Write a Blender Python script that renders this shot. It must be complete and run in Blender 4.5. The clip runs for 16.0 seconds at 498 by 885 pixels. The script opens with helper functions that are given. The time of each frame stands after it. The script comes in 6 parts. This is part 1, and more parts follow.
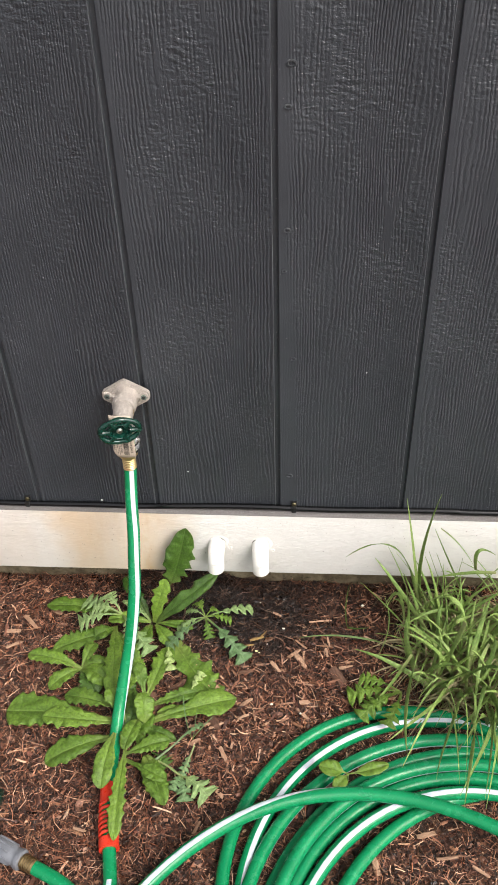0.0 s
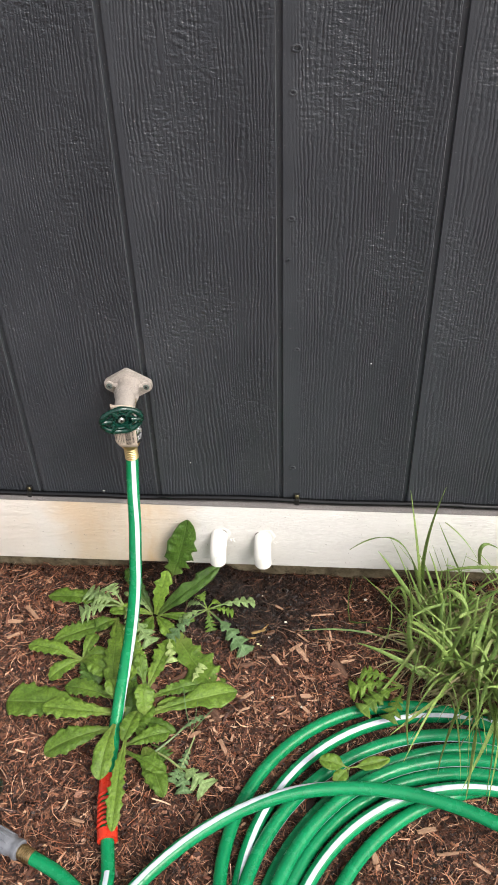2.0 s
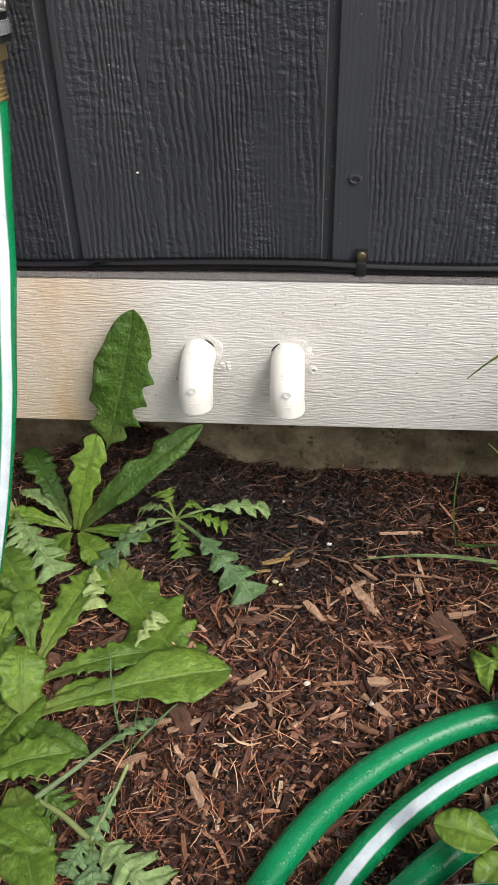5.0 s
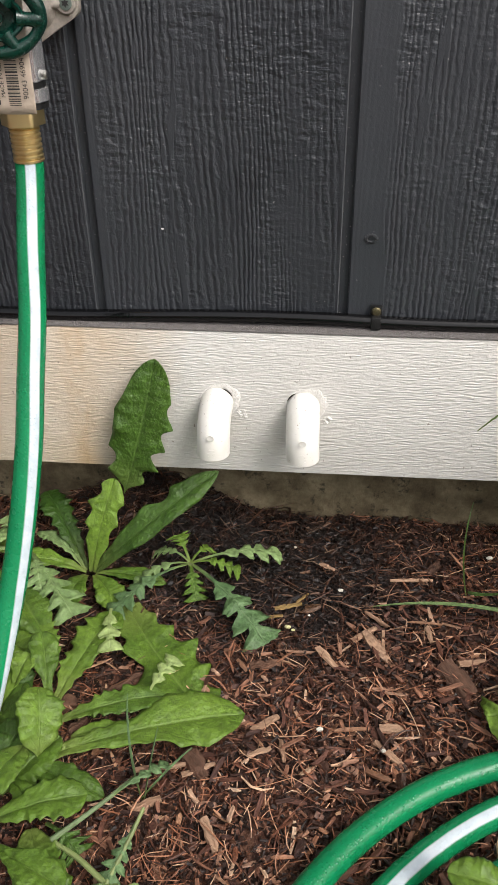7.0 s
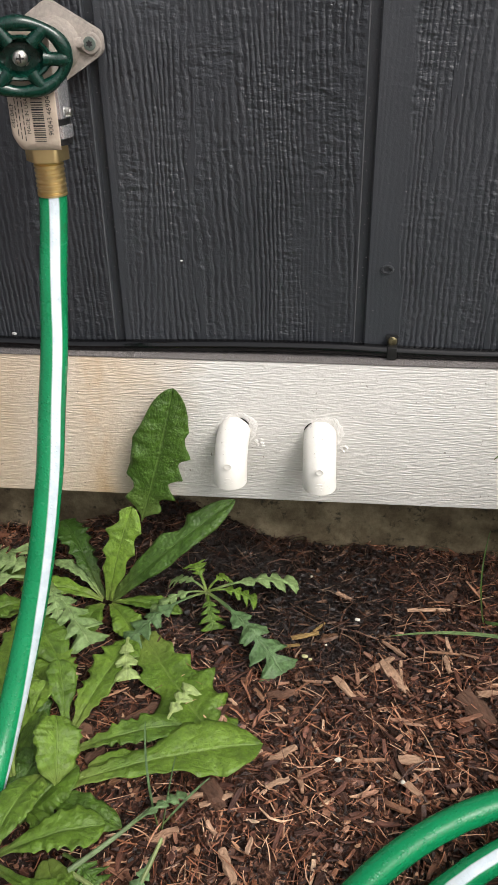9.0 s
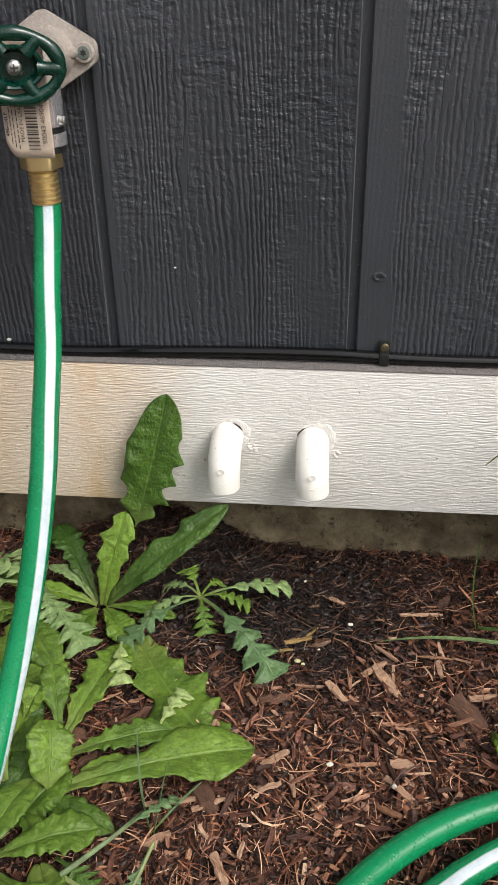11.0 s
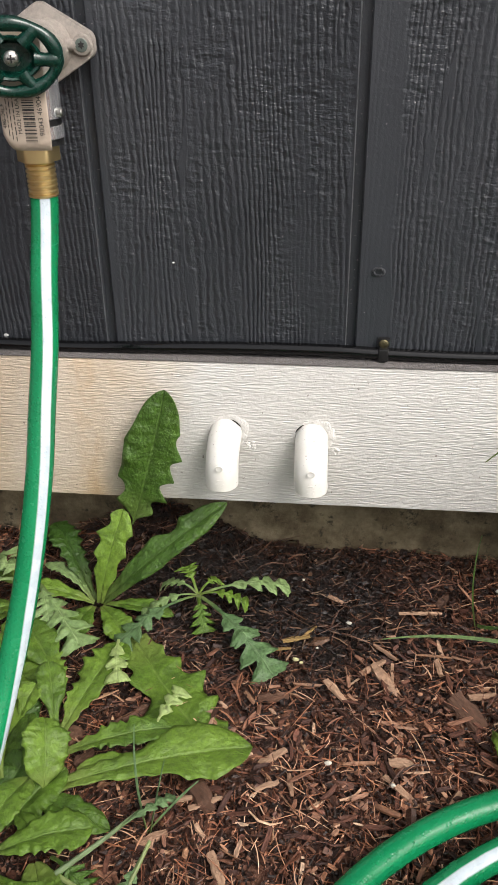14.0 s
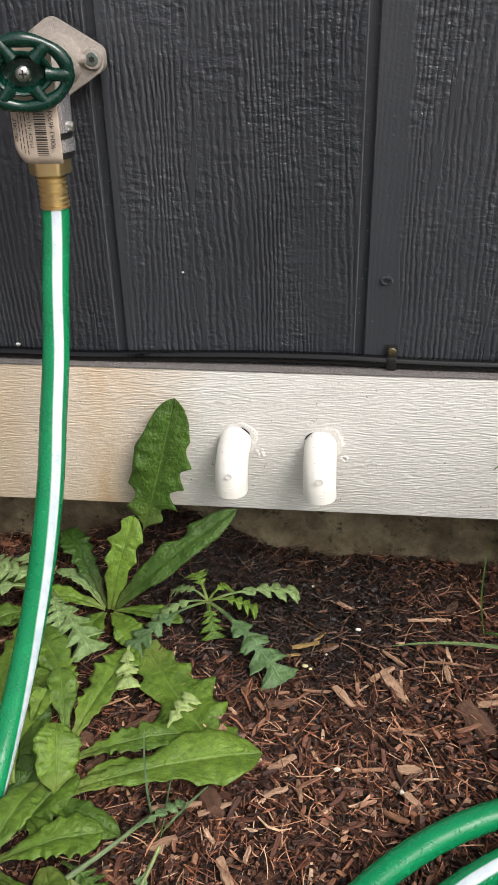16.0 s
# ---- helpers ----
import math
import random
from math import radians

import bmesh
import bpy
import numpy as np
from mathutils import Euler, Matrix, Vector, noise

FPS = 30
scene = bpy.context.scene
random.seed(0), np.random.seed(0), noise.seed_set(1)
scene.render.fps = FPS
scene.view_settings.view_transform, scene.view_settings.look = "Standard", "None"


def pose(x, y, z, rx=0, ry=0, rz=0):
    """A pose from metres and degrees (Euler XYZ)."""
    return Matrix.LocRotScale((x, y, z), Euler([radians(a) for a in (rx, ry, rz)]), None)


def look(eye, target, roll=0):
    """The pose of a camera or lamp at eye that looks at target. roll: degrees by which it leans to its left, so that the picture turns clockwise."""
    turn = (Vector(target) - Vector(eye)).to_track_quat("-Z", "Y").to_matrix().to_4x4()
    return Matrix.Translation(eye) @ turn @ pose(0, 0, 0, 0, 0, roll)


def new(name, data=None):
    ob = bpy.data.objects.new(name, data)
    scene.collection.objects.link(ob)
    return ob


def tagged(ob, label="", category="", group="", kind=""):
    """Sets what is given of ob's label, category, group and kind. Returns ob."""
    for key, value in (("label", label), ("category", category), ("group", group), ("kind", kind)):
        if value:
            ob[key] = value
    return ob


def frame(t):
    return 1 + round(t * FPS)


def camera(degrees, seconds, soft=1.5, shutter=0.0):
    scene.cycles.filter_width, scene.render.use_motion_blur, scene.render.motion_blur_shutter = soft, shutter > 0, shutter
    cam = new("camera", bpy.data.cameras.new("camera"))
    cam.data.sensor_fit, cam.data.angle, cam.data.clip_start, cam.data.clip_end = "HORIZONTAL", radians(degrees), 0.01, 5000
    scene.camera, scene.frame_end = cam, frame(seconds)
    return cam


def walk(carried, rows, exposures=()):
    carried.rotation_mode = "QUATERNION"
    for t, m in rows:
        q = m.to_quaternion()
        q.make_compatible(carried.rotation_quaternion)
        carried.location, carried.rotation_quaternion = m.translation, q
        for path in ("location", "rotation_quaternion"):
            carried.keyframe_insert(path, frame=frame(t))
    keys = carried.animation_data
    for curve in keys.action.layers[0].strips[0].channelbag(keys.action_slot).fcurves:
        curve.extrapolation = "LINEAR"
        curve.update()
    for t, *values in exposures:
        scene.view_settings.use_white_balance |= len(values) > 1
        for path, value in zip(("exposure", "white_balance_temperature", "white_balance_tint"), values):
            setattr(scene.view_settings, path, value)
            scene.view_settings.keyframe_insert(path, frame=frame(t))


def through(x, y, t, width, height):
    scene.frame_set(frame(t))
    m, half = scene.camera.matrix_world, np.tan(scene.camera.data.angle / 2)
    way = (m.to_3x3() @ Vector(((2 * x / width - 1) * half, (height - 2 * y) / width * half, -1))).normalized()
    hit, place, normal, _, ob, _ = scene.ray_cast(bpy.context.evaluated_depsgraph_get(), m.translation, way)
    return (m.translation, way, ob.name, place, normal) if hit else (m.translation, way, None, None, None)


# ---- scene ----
cam = camera(33.7, 16.0)
PATH = [
    (0, (0.045, -1.002, 1.189), (-0.092, 0.548, -0.067), -2.1),
    (0.5, (0.05, -1.007, 1.187), (-0.1, 0.554, -0.054), -2.4),
    (1, (0.05, -1.006, 1.186), (-0.096, 0.557, -0.053), -2.4),
    (1.5, (0.053, -0.999, 1.18), (-0.103, 0.559, -0.064), -2.5),
    (2, (0.051, -1.0, 1.176), (-0.103, 0.545, -0.086), -2.0),
    (2.2, (0.053, -0.962, 1.168), (-0.104, 0.551, -0.131), -1.7),
    (2.5, (0.066, -0.861, 1.07), (-0.155, 0.626, -0.248), -2.1),
    (2.8, (0.047, -0.729, 0.889), (-0.195, 0.749, -0.436), -2.4),
    (3, (0.032, -0.685, 0.737), (-0.235, 0.844, -0.525), -2.8),
    (3.2, (0.004, -0.637, 0.636), (-0.263, 0.93, -0.577), -2.8),
    (3.5, (-0.003, -0.609, 0.547), (-0.233, 0.989, -0.633), -2.0),
    (3.8, (-0.007, -0.609, 0.51), (-0.211, 0.982, -0.684), -2.8),
    (4, (0.004, -0.61, 0.506), (-0.193, 0.977, -0.694), -2.6),
    (6.5, (-0.006, -0.631, 0.522), (-0.184, 1.04, -0.563), -1.0),
    (7, (-0.009, -0.632, 0.524), (-0.192, 1.04, -0.557), -0.8),
    (7.5, (-0.013, -0.632, 0.519), (-0.194, 1.049, -0.55), -0.7),
    (8, (-0.014, -0.632, 0.519), (-0.207, 1.059, -0.532), -0.9),
    (8.5, (-0.018, -0.633, 0.522), (-0.219, 1.066, -0.513), -0.9),
    (9, (-0.014, -0.638, 0.524), (-0.226, 1.073, -0.491), -1.2),
    (11.5, (-0.009, -0.642, 0.528), (-0.214, 1.078, -0.472), -1.0),
    (12, (-0.007, -0.646, 0.529), (-0.209, 1.084, -0.454), -1.0),
    (12.5, (-0.004, -0.643, 0.524), (-0.205, 1.082, -0.467), -1.0),
    (13, (-0.008, -0.639, 0.524), (-0.203, 1.074, -0.489), -0.8),
    (13.5, (-0.01, -0.641, 0.521), (-0.212, 1.08, -0.479), -0.7),
    (14, (-0.009, -0.639, 0.52), (-0.215, 1.081, -0.48), -0.9),
    (14.5, (-0.007, -0.64, 0.52), (-0.225, 1.081, -0.474), -1.3),
    (15, (-0.005, -0.639, 0.522), (-0.228, 1.082, -0.473), -1.4),
    (15.5, (-0.004, -0.642, 0.523), (-0.239, 1.083, -0.462), -1.5),
    (16, (-0.007, -0.642, 0.525), (-0.24, 1.08, -0.465), -1.4),
]
EXPOSURES = [(0.0, 1.03, 6650, 11.5), (2.0, 1.01, 6650, 11.5), (3.0, 0.92, 6650, 11.5), (3.6, 0.60, 6650, 11.5), (4.2, 0.57, 6650, 11.5), (16.0, 0.62, 6650, 11.5)]
walk(cam, [(t, look(eye, target, roll)) for t, eye, target, roll in PATH], EXPOSURES)

# ---------------------------------------------------------------- world and light
world = bpy.data.worlds.new("overcast_sky")
scene.world = world
world.use_nodes = True
wn, wl = world.node_tree.nodes, world.node_tree.links
sky = wn.new("ShaderNodeTexSky")
sky.sky_type = "NISHITA"
sky.sun_disc = False
sky.sun_elevation, sky.sun_rotation = radians(48), radians(130)
sky.air_density, sky.dust_density = 1.0, 4.0
grey = wn.new("ShaderNodeHueSaturation")      # cloud cover takes the blue out of the sky
grey.inputs["Saturation"].default_value = 0.25
wl.new(sky.outputs["Color"], grey.inputs["Color"])
wl.new(grey.outputs["Color"], wn["Background"].inputs["Color"])
wn["Background"].inputs["Strength"].default_value = 0.125

sun = new("sun", bpy.data.lights.new("sun", "SUN"))
sun.data.energy, sun.data.angle, sun.data.color = 1.45, radians(28), (1.0, 0.97, 0.93)
sun.matrix_basis = look((2.7, -2.3, 3.9), (0, 0, 0))


# ---------------------------------------------------------------- materials
def material(name):
    m = bpy.data.materials.new(name)
    m.use_nodes = True
    nt = m.node_tree
    return m, nt, nt.nodes["Principled BSDF"]


def node(nt, kind, **values):
    n = nt.nodes.new(kind)
    for key, value in values.items():
        n.inputs[key.replace("_", " ")].default_value = value
    return n


def coords(nt, scale=(1, 1, 1), source="Object", turn=(0, 0, 0)):
    tc, mp = nt.nodes.new("ShaderNodeTexCoord"), nt.nodes.new("ShaderNodeMapping")
    mp.inputs["Scale"].default_value = scale
    mp.inputs["Rotation"].default_value = turn
    nt.links.new(tc.outputs[source], mp.inputs["Vector"])
    return mp.outputs["Vector"]


def noise_tex(nt, vec, scale, detail=4.0, rough=0.55, distort=0.0):
    n = node(nt, "ShaderNodeTexNoise", Scale=scale, Detail=detail, Roughness=rough, Distortion=distort)
    nt.links.new(vec, n.inputs["Vector"])
    return n.outputs["Fac"]


def ramp(nt, fac, *stops):
    r = nt.nodes.new("ShaderNodeValToRGB")
    el = r.color_ramp.elements
    while len(el) < len(stops):
        el.new(0.5)
    for e, (at, c) in zip(el, stops):
        e.position = at
        e.color = (*c, 1) if isinstance(c, tuple) else (c, c, c, 1)
    nt.links.new(fac, r.inputs["Fac"])
    return r.outputs["Color"]


def mix(nt, fac, a, b, mode="MIX"):
    m = nt.nodes.new("ShaderNodeMix")
    m.data_type, m.blend_type = "RGBA", mode
    for value, slot in ((fac, 0), (a, 6), (b, 7)):
        if isinstance(value, (int, float)):
            m.inputs[slot].default_value = value if slot == 0 else (value, value, value, 1)
        elif isinstance(value, tuple):
            m.inputs[slot].default_value = (*value, 1)
        else:
            nt.links.new(value, m.inputs[slot])
    return m.outputs[2]


def maths(nt, op, a, b=0.0, c=0.0):
    m = nt.nodes.new("ShaderNodeMath")
    m.operation = op
    for slot, value in enumerate((a, b, c)):
        if isinstance(value, (int, float)):
            m.inputs[slot].default_value = value
        else:
            nt.links.new(value, m.inputs[slot])
    return m.outputs[0]


def bump(nt, bsdf, height, distance, strength=1.0, normal=None):
    b = node(nt, "ShaderNodeBump", Strength=strength, Distance=distance)
    nt.links.new(height, b.inputs["Height"])
    if normal is not None:
        nt.links.new(normal, b.inputs["Normal"])
    if bsdf is not None:
        nt.links.new(b.outputs["Normal"], bsdf.inputs["Normal"])
    return b.outputs["Normal"]


def plain(name, colour, rough=0.5, metal=0.0, grain=0.12, scale=60.0, relief=0.0003, coat=0.0):
    """Paint, plastic or metal with a little unevenness of tone and surface."""
    m, nt, b = material(name)
    vec = coords(nt)
    n1, n2 = noise_tex(nt, vec, scale), noise_tex(nt, vec, scale * 7, 2)
    dark = tuple(c * (1 - 2.2 * grain) for c in colour)
    light = tuple(min(1, c * (1 + 1.2 * grain)) for c in colour)
    nt.links.new(ramp(nt, n1, (0.25, dark), (0.75, light)), b.inputs["Base Color"])
    if relief:
        nt.links.new(ramp(nt, n2, (0.2, max(0.03, rough - 0.1)), (0.8, min(1, rough + 0.12))), b.inputs["Roughness"])
    else:
        nt.links.new(ramp(nt, n1, (0.2, rough - 0.02), (0.8, rough + 0.03)), b.inputs["Roughness"])
    b.inputs["Metallic"].default_value = metal
    b.inputs["Coat Weight"].default_value = coat
    if relief:
        bump(nt, b, n2, relief)
    return m


def siding_material(name="charcoal_siding", grain=1.0, lap=False):
    """Charcoal paint over a pressed wood-grain sheet: fine wavy upright ridges and rippled patches; lap: a smooth strip along the sheet's edge."""
    m, nt, b = material(name)
    tc = nt.nodes.new("ShaderNodeTexCoord")
    info = nt.nodes.new("ShaderNodeObjectInfo")
    own = nt.nodes.new("ShaderNodeVectorMath")
    own.operation = "MULTIPLY_ADD"
    nt.links.new(info.outputs["Random"], own.inputs[0])
    own.inputs[1].default_value = (7.3, 0.0, 11.9)
    nt.links.new(tc.outputs["Object"], own.inputs[2])

    def scaled(scale):
        mp = nt.nodes.new("ShaderNodeMapping")
        mp.inputs["Scale"].default_value = scale
        nt.links.new(own.outputs[0], mp.inputs["Vector"])
        return mp.outputs["Vector"]

    flat = scaled((1, 1, 1))
    across = nt.nodes.new("ShaderNodeSeparateXYZ")
    nt.links.new(own.outputs[0], across.inputs[0])
    # growth rings: level lines of a slowly bent field, so the lines crowd, part and run into long tongues
    rings = noise_tex(nt, scaled((1, 1, 0.13)), 9.0, 2, 0.45)
    wander = noise_tex(nt, scaled((1, 1, 0.30)), 42, 3, 0.55)
    jitter = noise_tex(nt, scaled((1, 1, 0.42)), 270, 3, 0.6)
    field = maths(nt, "MULTIPLY_ADD", rings, 0.075, maths(nt, "MULTIPLY_ADD", wander, 0.0085, maths(nt, "MULTIPLY_ADD", jitter, 0.0038, across.outputs["X"])))
    wave = maths(nt, "MULTIPLY_ADD", maths(nt, "SINE", maths(nt, "MULTIPLY", field, 6.2832 / 0.0047)), 0.5, 0.5)
    ridges = ramp(nt, wave, (0.02, 0.18), (0.35, 0.60), (0.95, 1.0))
    depth = ramp(nt, noise_tex(nt, scaled((1, 1, 0.34)), 44, 5, 0.68), (0.34, 0.10), (0.62, 1.0))
    ridges = mix(nt, depth, 0.66, ridges)
    beads = ramp(nt, noise_tex(nt, scaled((1, 1, 0.62)), 260, 2, 0.5), (0.34, 0.45), (0.60, 1.0))
    ridges = mix(nt, 0.32, ridges, maths(nt, "MULTIPLY", ridges, beads))
    # saw marks across the grain, in patches
    ripple = ramp(nt, noise_tex(nt, scaled((0.55, 1, 1.2)), 150, 3, 0.55), (0.36, 0.0), (0.66, 1.0))
    where = ramp(nt, noise_tex(nt, scaled((1, 1, 0.6)), 11, 4, 0.65), (0.40, 0.08), (0.62, 0.62))
    h = mix(nt, where, ridges, ripple)
    islands = ramp(nt, noise_tex(nt, scaled((1, 1, 0.12)), 52, 3, 0.6), (0.62, 0.0), (0.65, 0.9))
    h = mix(nt, islands, h, 0.80)
    sep = nt.nodes.new("ShaderNodeSeparateXYZ")
    nt.links.new(tc.outputs["Object"], sep.inputs[0])
    # the sheet's edge is smooth over an uneven width
    wide = -0.075 if lap else -0.035
    edge = maths(nt, "MULTIPLY_ADD", noise_tex(nt, scaled((1, 1, 0.16)), 16, 4, 0.6), wide, maths(nt, "ADD", sep.outputs["X"], 0.111 if lap else 0.107))
    strip = ramp(nt, maths(nt, "MULTIPLY_ADD", edge, 60.0, 0.5), (0.30, 0.12), (0.70, 1.0))
    calm = ramp(nt, noise_tex(nt, scaled((1.5, 1, 0.30)), 10, 3, 0.6), (0.30, 0.35), (0.44, 1.0))
    h = mix(nt, maths(nt, "MULTIPLY", maths(nt, "MULTIPLY", strip, calm), grain), 0.66, h)
    pores = noise_tex(nt, flat, 420, 4, 0.6)
    first = bump(nt, None, pores, 0.0006, 0.5)
    bump(nt, b, h, 0.0019, 1.0, first)
    tone = noise_tex(nt, flat, 9, 5, 0.6)
    paint = ramp(nt, tone, (0.3, (0.0336, 0.0372, 0.0432)), (0.7, (0.0455, 0.0492, 0.0562)))
    # pale paint flecks, with the glints of wet droplets painted in among them
    specks = ramp(nt, noise_tex(nt, flat, 620, 1, 0.4), (0.752, 0.0), (0.775, 1.0))
    nt.links.new(mix(nt, specks, paint, (0.42, 0.38, 0.38)), b.inputs["Base Color"])
    nt.links.new(ramp(nt, noise_tex(nt, flat, 40), (0.3, 0.30), (0.7, 0.42)), b.inputs["Roughness"])
    return m


def trim_material():
    """White paint on a rough-sawn board, fine level ridges, with a tan water stain along one stretch."""
    m, nt, b = material("white_trim_paint")
    flat = coords(nt)
    warp = noise_tex(nt, coords(nt, (0.45, 1, 1)), 70, 3)
    shift = nt.nodes.new("ShaderNodeVectorMath")
    shift.operation = "MULTIPLY_ADD"
    nt.links.new(warp, shift.inputs[0])
    shift.inputs[1].default_value = (0.0, 0.0, 0.0011)
    nt.links.new(coords(nt, (0.105, 1, 1)), shift.inputs[2])
    lines = ramp(nt, noise_tex(nt, shift.outputs[0], 780, 1, 0.4), (0.36, 0.0), (0.64, 1.0))
    knobs = ramp(nt, noise_tex(nt, coords(nt, (0.55, 1, 1)), 480, 2), (0.35, 0.0), (0.68, 1.0))
    strength = ramp(nt, noise_tex(nt, coords(nt, (0.3, 1, 1)), 24, 3), (0.35, 0.12), (0.65, 0.42))
    h = mix(nt, strength, lines, knobs)
    bump(nt, b, h, 0.00062, 0.9)
    white = ramp(nt, noise_tex(nt, flat, 14, 5), (0.3, (0.62, 0.60, 0.565)), (0.7, (0.70, 0.685, 0.65)))
    sep = nt.nodes.new("ShaderNodeSeparateXYZ")
    nt.links.new(flat, sep.inputs[0])
    reach = maths(nt, "MULTIPLY_ADD", noise_tex(nt, flat, 9, 4), 0.16, sep.outputs["X"])
    stain = ramp(nt, maths(nt, "ADD", maths(nt, "MULTIPLY", reach, 3.0), 1.0), (0.02, 0.25), (0.18, 0.80), (0.62, 0.95), (0.82, 0.0))
    stain = maths(nt, "MULTIPLY", stain, ramp(nt, noise_tex(nt, coords(nt, (1, 1, 0.4)), 16, 4), (0.25, 0.45), (0.7, 1.0)))
    base = mix(nt, stain, white, (0.62, 0.455, 0.285))
    rust = ramp(nt, noise_tex(nt, coords(nt, (1, 1, 0.35)), 34, 4, 0.6), (0.66, 0.0), (0.80, 0.45))
    base = mix(nt, maths(nt, "MULTIPLY", rust, stain), base, (0.52, 0.31, 0.14))
    near = maths(nt, "ABSOLUTE", maths(nt, "ADD", maths(nt, "MULTIPLY_ADD", noise_tex(nt, flat, 60, 3), 0.02, sep.outputs["X"]), 0.217))
    trail = maths(nt, "MULTIPLY", ramp(nt, near, (0.001, 0.50), (0.014, 0.0)), ramp(nt, noise_tex(nt, coords(nt, (1, 1, 0.5)), 45, 3), (0.42, 0.0), (0.60, 1.0)))
    base = mix(nt, trail, base, (0.56, 0.36, 0.17))
    dirt = ramp(nt, noise_tex(nt, flat, 260, 2), (0.72, 0.0), (0.745, 0.7))
    nt.links.new(mix(nt, dirt, base, (0.16, 0.12, 0.09)), b.inputs["Base Color"])
    b.inputs["Roughness"].default_value = 0.55
    return m


def hose_material():
    """Glossy green vinyl with a white stripe along it and the cord mesh showing through as a fine relief."""
    m, nt, b = material("green_hose_vinyl")
    uv = nt.nodes.new("ShaderNodeUVMap")
    sep = nt.nodes.new("ShaderNodeSeparateXYZ")
    nt.links.new(uv.outputs["UV"], sep.inputs[0])
    u, v = sep.outputs["X"], sep.outputs["Y"]
    off = maths(nt, "ABSOLUTE", maths(nt, "SUBTRACT", v, 0.5))
    stripe = ramp(nt, off, (0.047, 1.0), (0.066, 0.0))
    cords = []
    for sign in (1, -1):
        a = maths(nt, "MULTIPLY_ADD", u, 1300.0, maths(nt, "MULTIPLY", v, sign * 6.2832 * 12))
        cords.append(maths(nt, "ABSOLUTE", maths(nt, "SINE", maths(nt, "MULTIPLY", a, 0.5))))
    braid = maths(nt, "MAXIMUM", maths(nt, "POWER", cords[0], 6.0), maths(nt, "POWER", cords[1], 6.0))
    vec = coords(nt)
    green = ramp(nt, noise_tex(nt, vec, 30, 4), (0.3, (0.0012, 0.170, 0.060)), (0.7, (0.0025, 0.224, 0.082)))
    green = mix(nt, maths(nt, "MULTIPLY", braid, 0.06), green, (0.02, 0.36, 0.16))
    white = ramp(nt, noise_tex(nt, vec, 90, 3), (0.35, (0.49, 0.57, 0.625)), (0.7, (0.61, 0.68, 0.725)))
    soil = ramp(nt, noise_tex(nt, vec, 55, 5, 0.65), (0.66, 0.0), (0.80, 0.35))
    base = mix(nt, stripe, green, white)
    nt.links.new(mix(nt, soil, base, (0.10, 0.09, 0.05)), b.inputs["Base Color"])
    nt.links.new(ramp(nt, noise_tex(nt, vec, 70, 3), (0.3, 0.17), (0.7, 0.32)), b.inputs["Roughness"])
    b.inputs["Specular IOR Level"].default_value = 0.34
    beads = nt.nodes.new("ShaderNodeTexVoronoi")
    beads.inputs["Scale"].default_value = 430.0
    nt.links.new(vec, beads.inputs["Vector"])
    lot = nt.nodes.new("ShaderNodeSeparateColor")
    nt.links.new(beads.outputs["Color"], lot.inputs["Color"])
    drops = maths(nt, "MULTIPLY", ramp(nt, beads.outputs["Distance"], (0.10, 1.0), (0.46, 0.0)), ramp(nt, lot.outputs["Red"], (0.45, 0.0), (0.55, 1.0)))
    h = mix(nt, 0.90, braid, drops)
    bump(nt, b, h, 0.0006, 0.45)
    return m


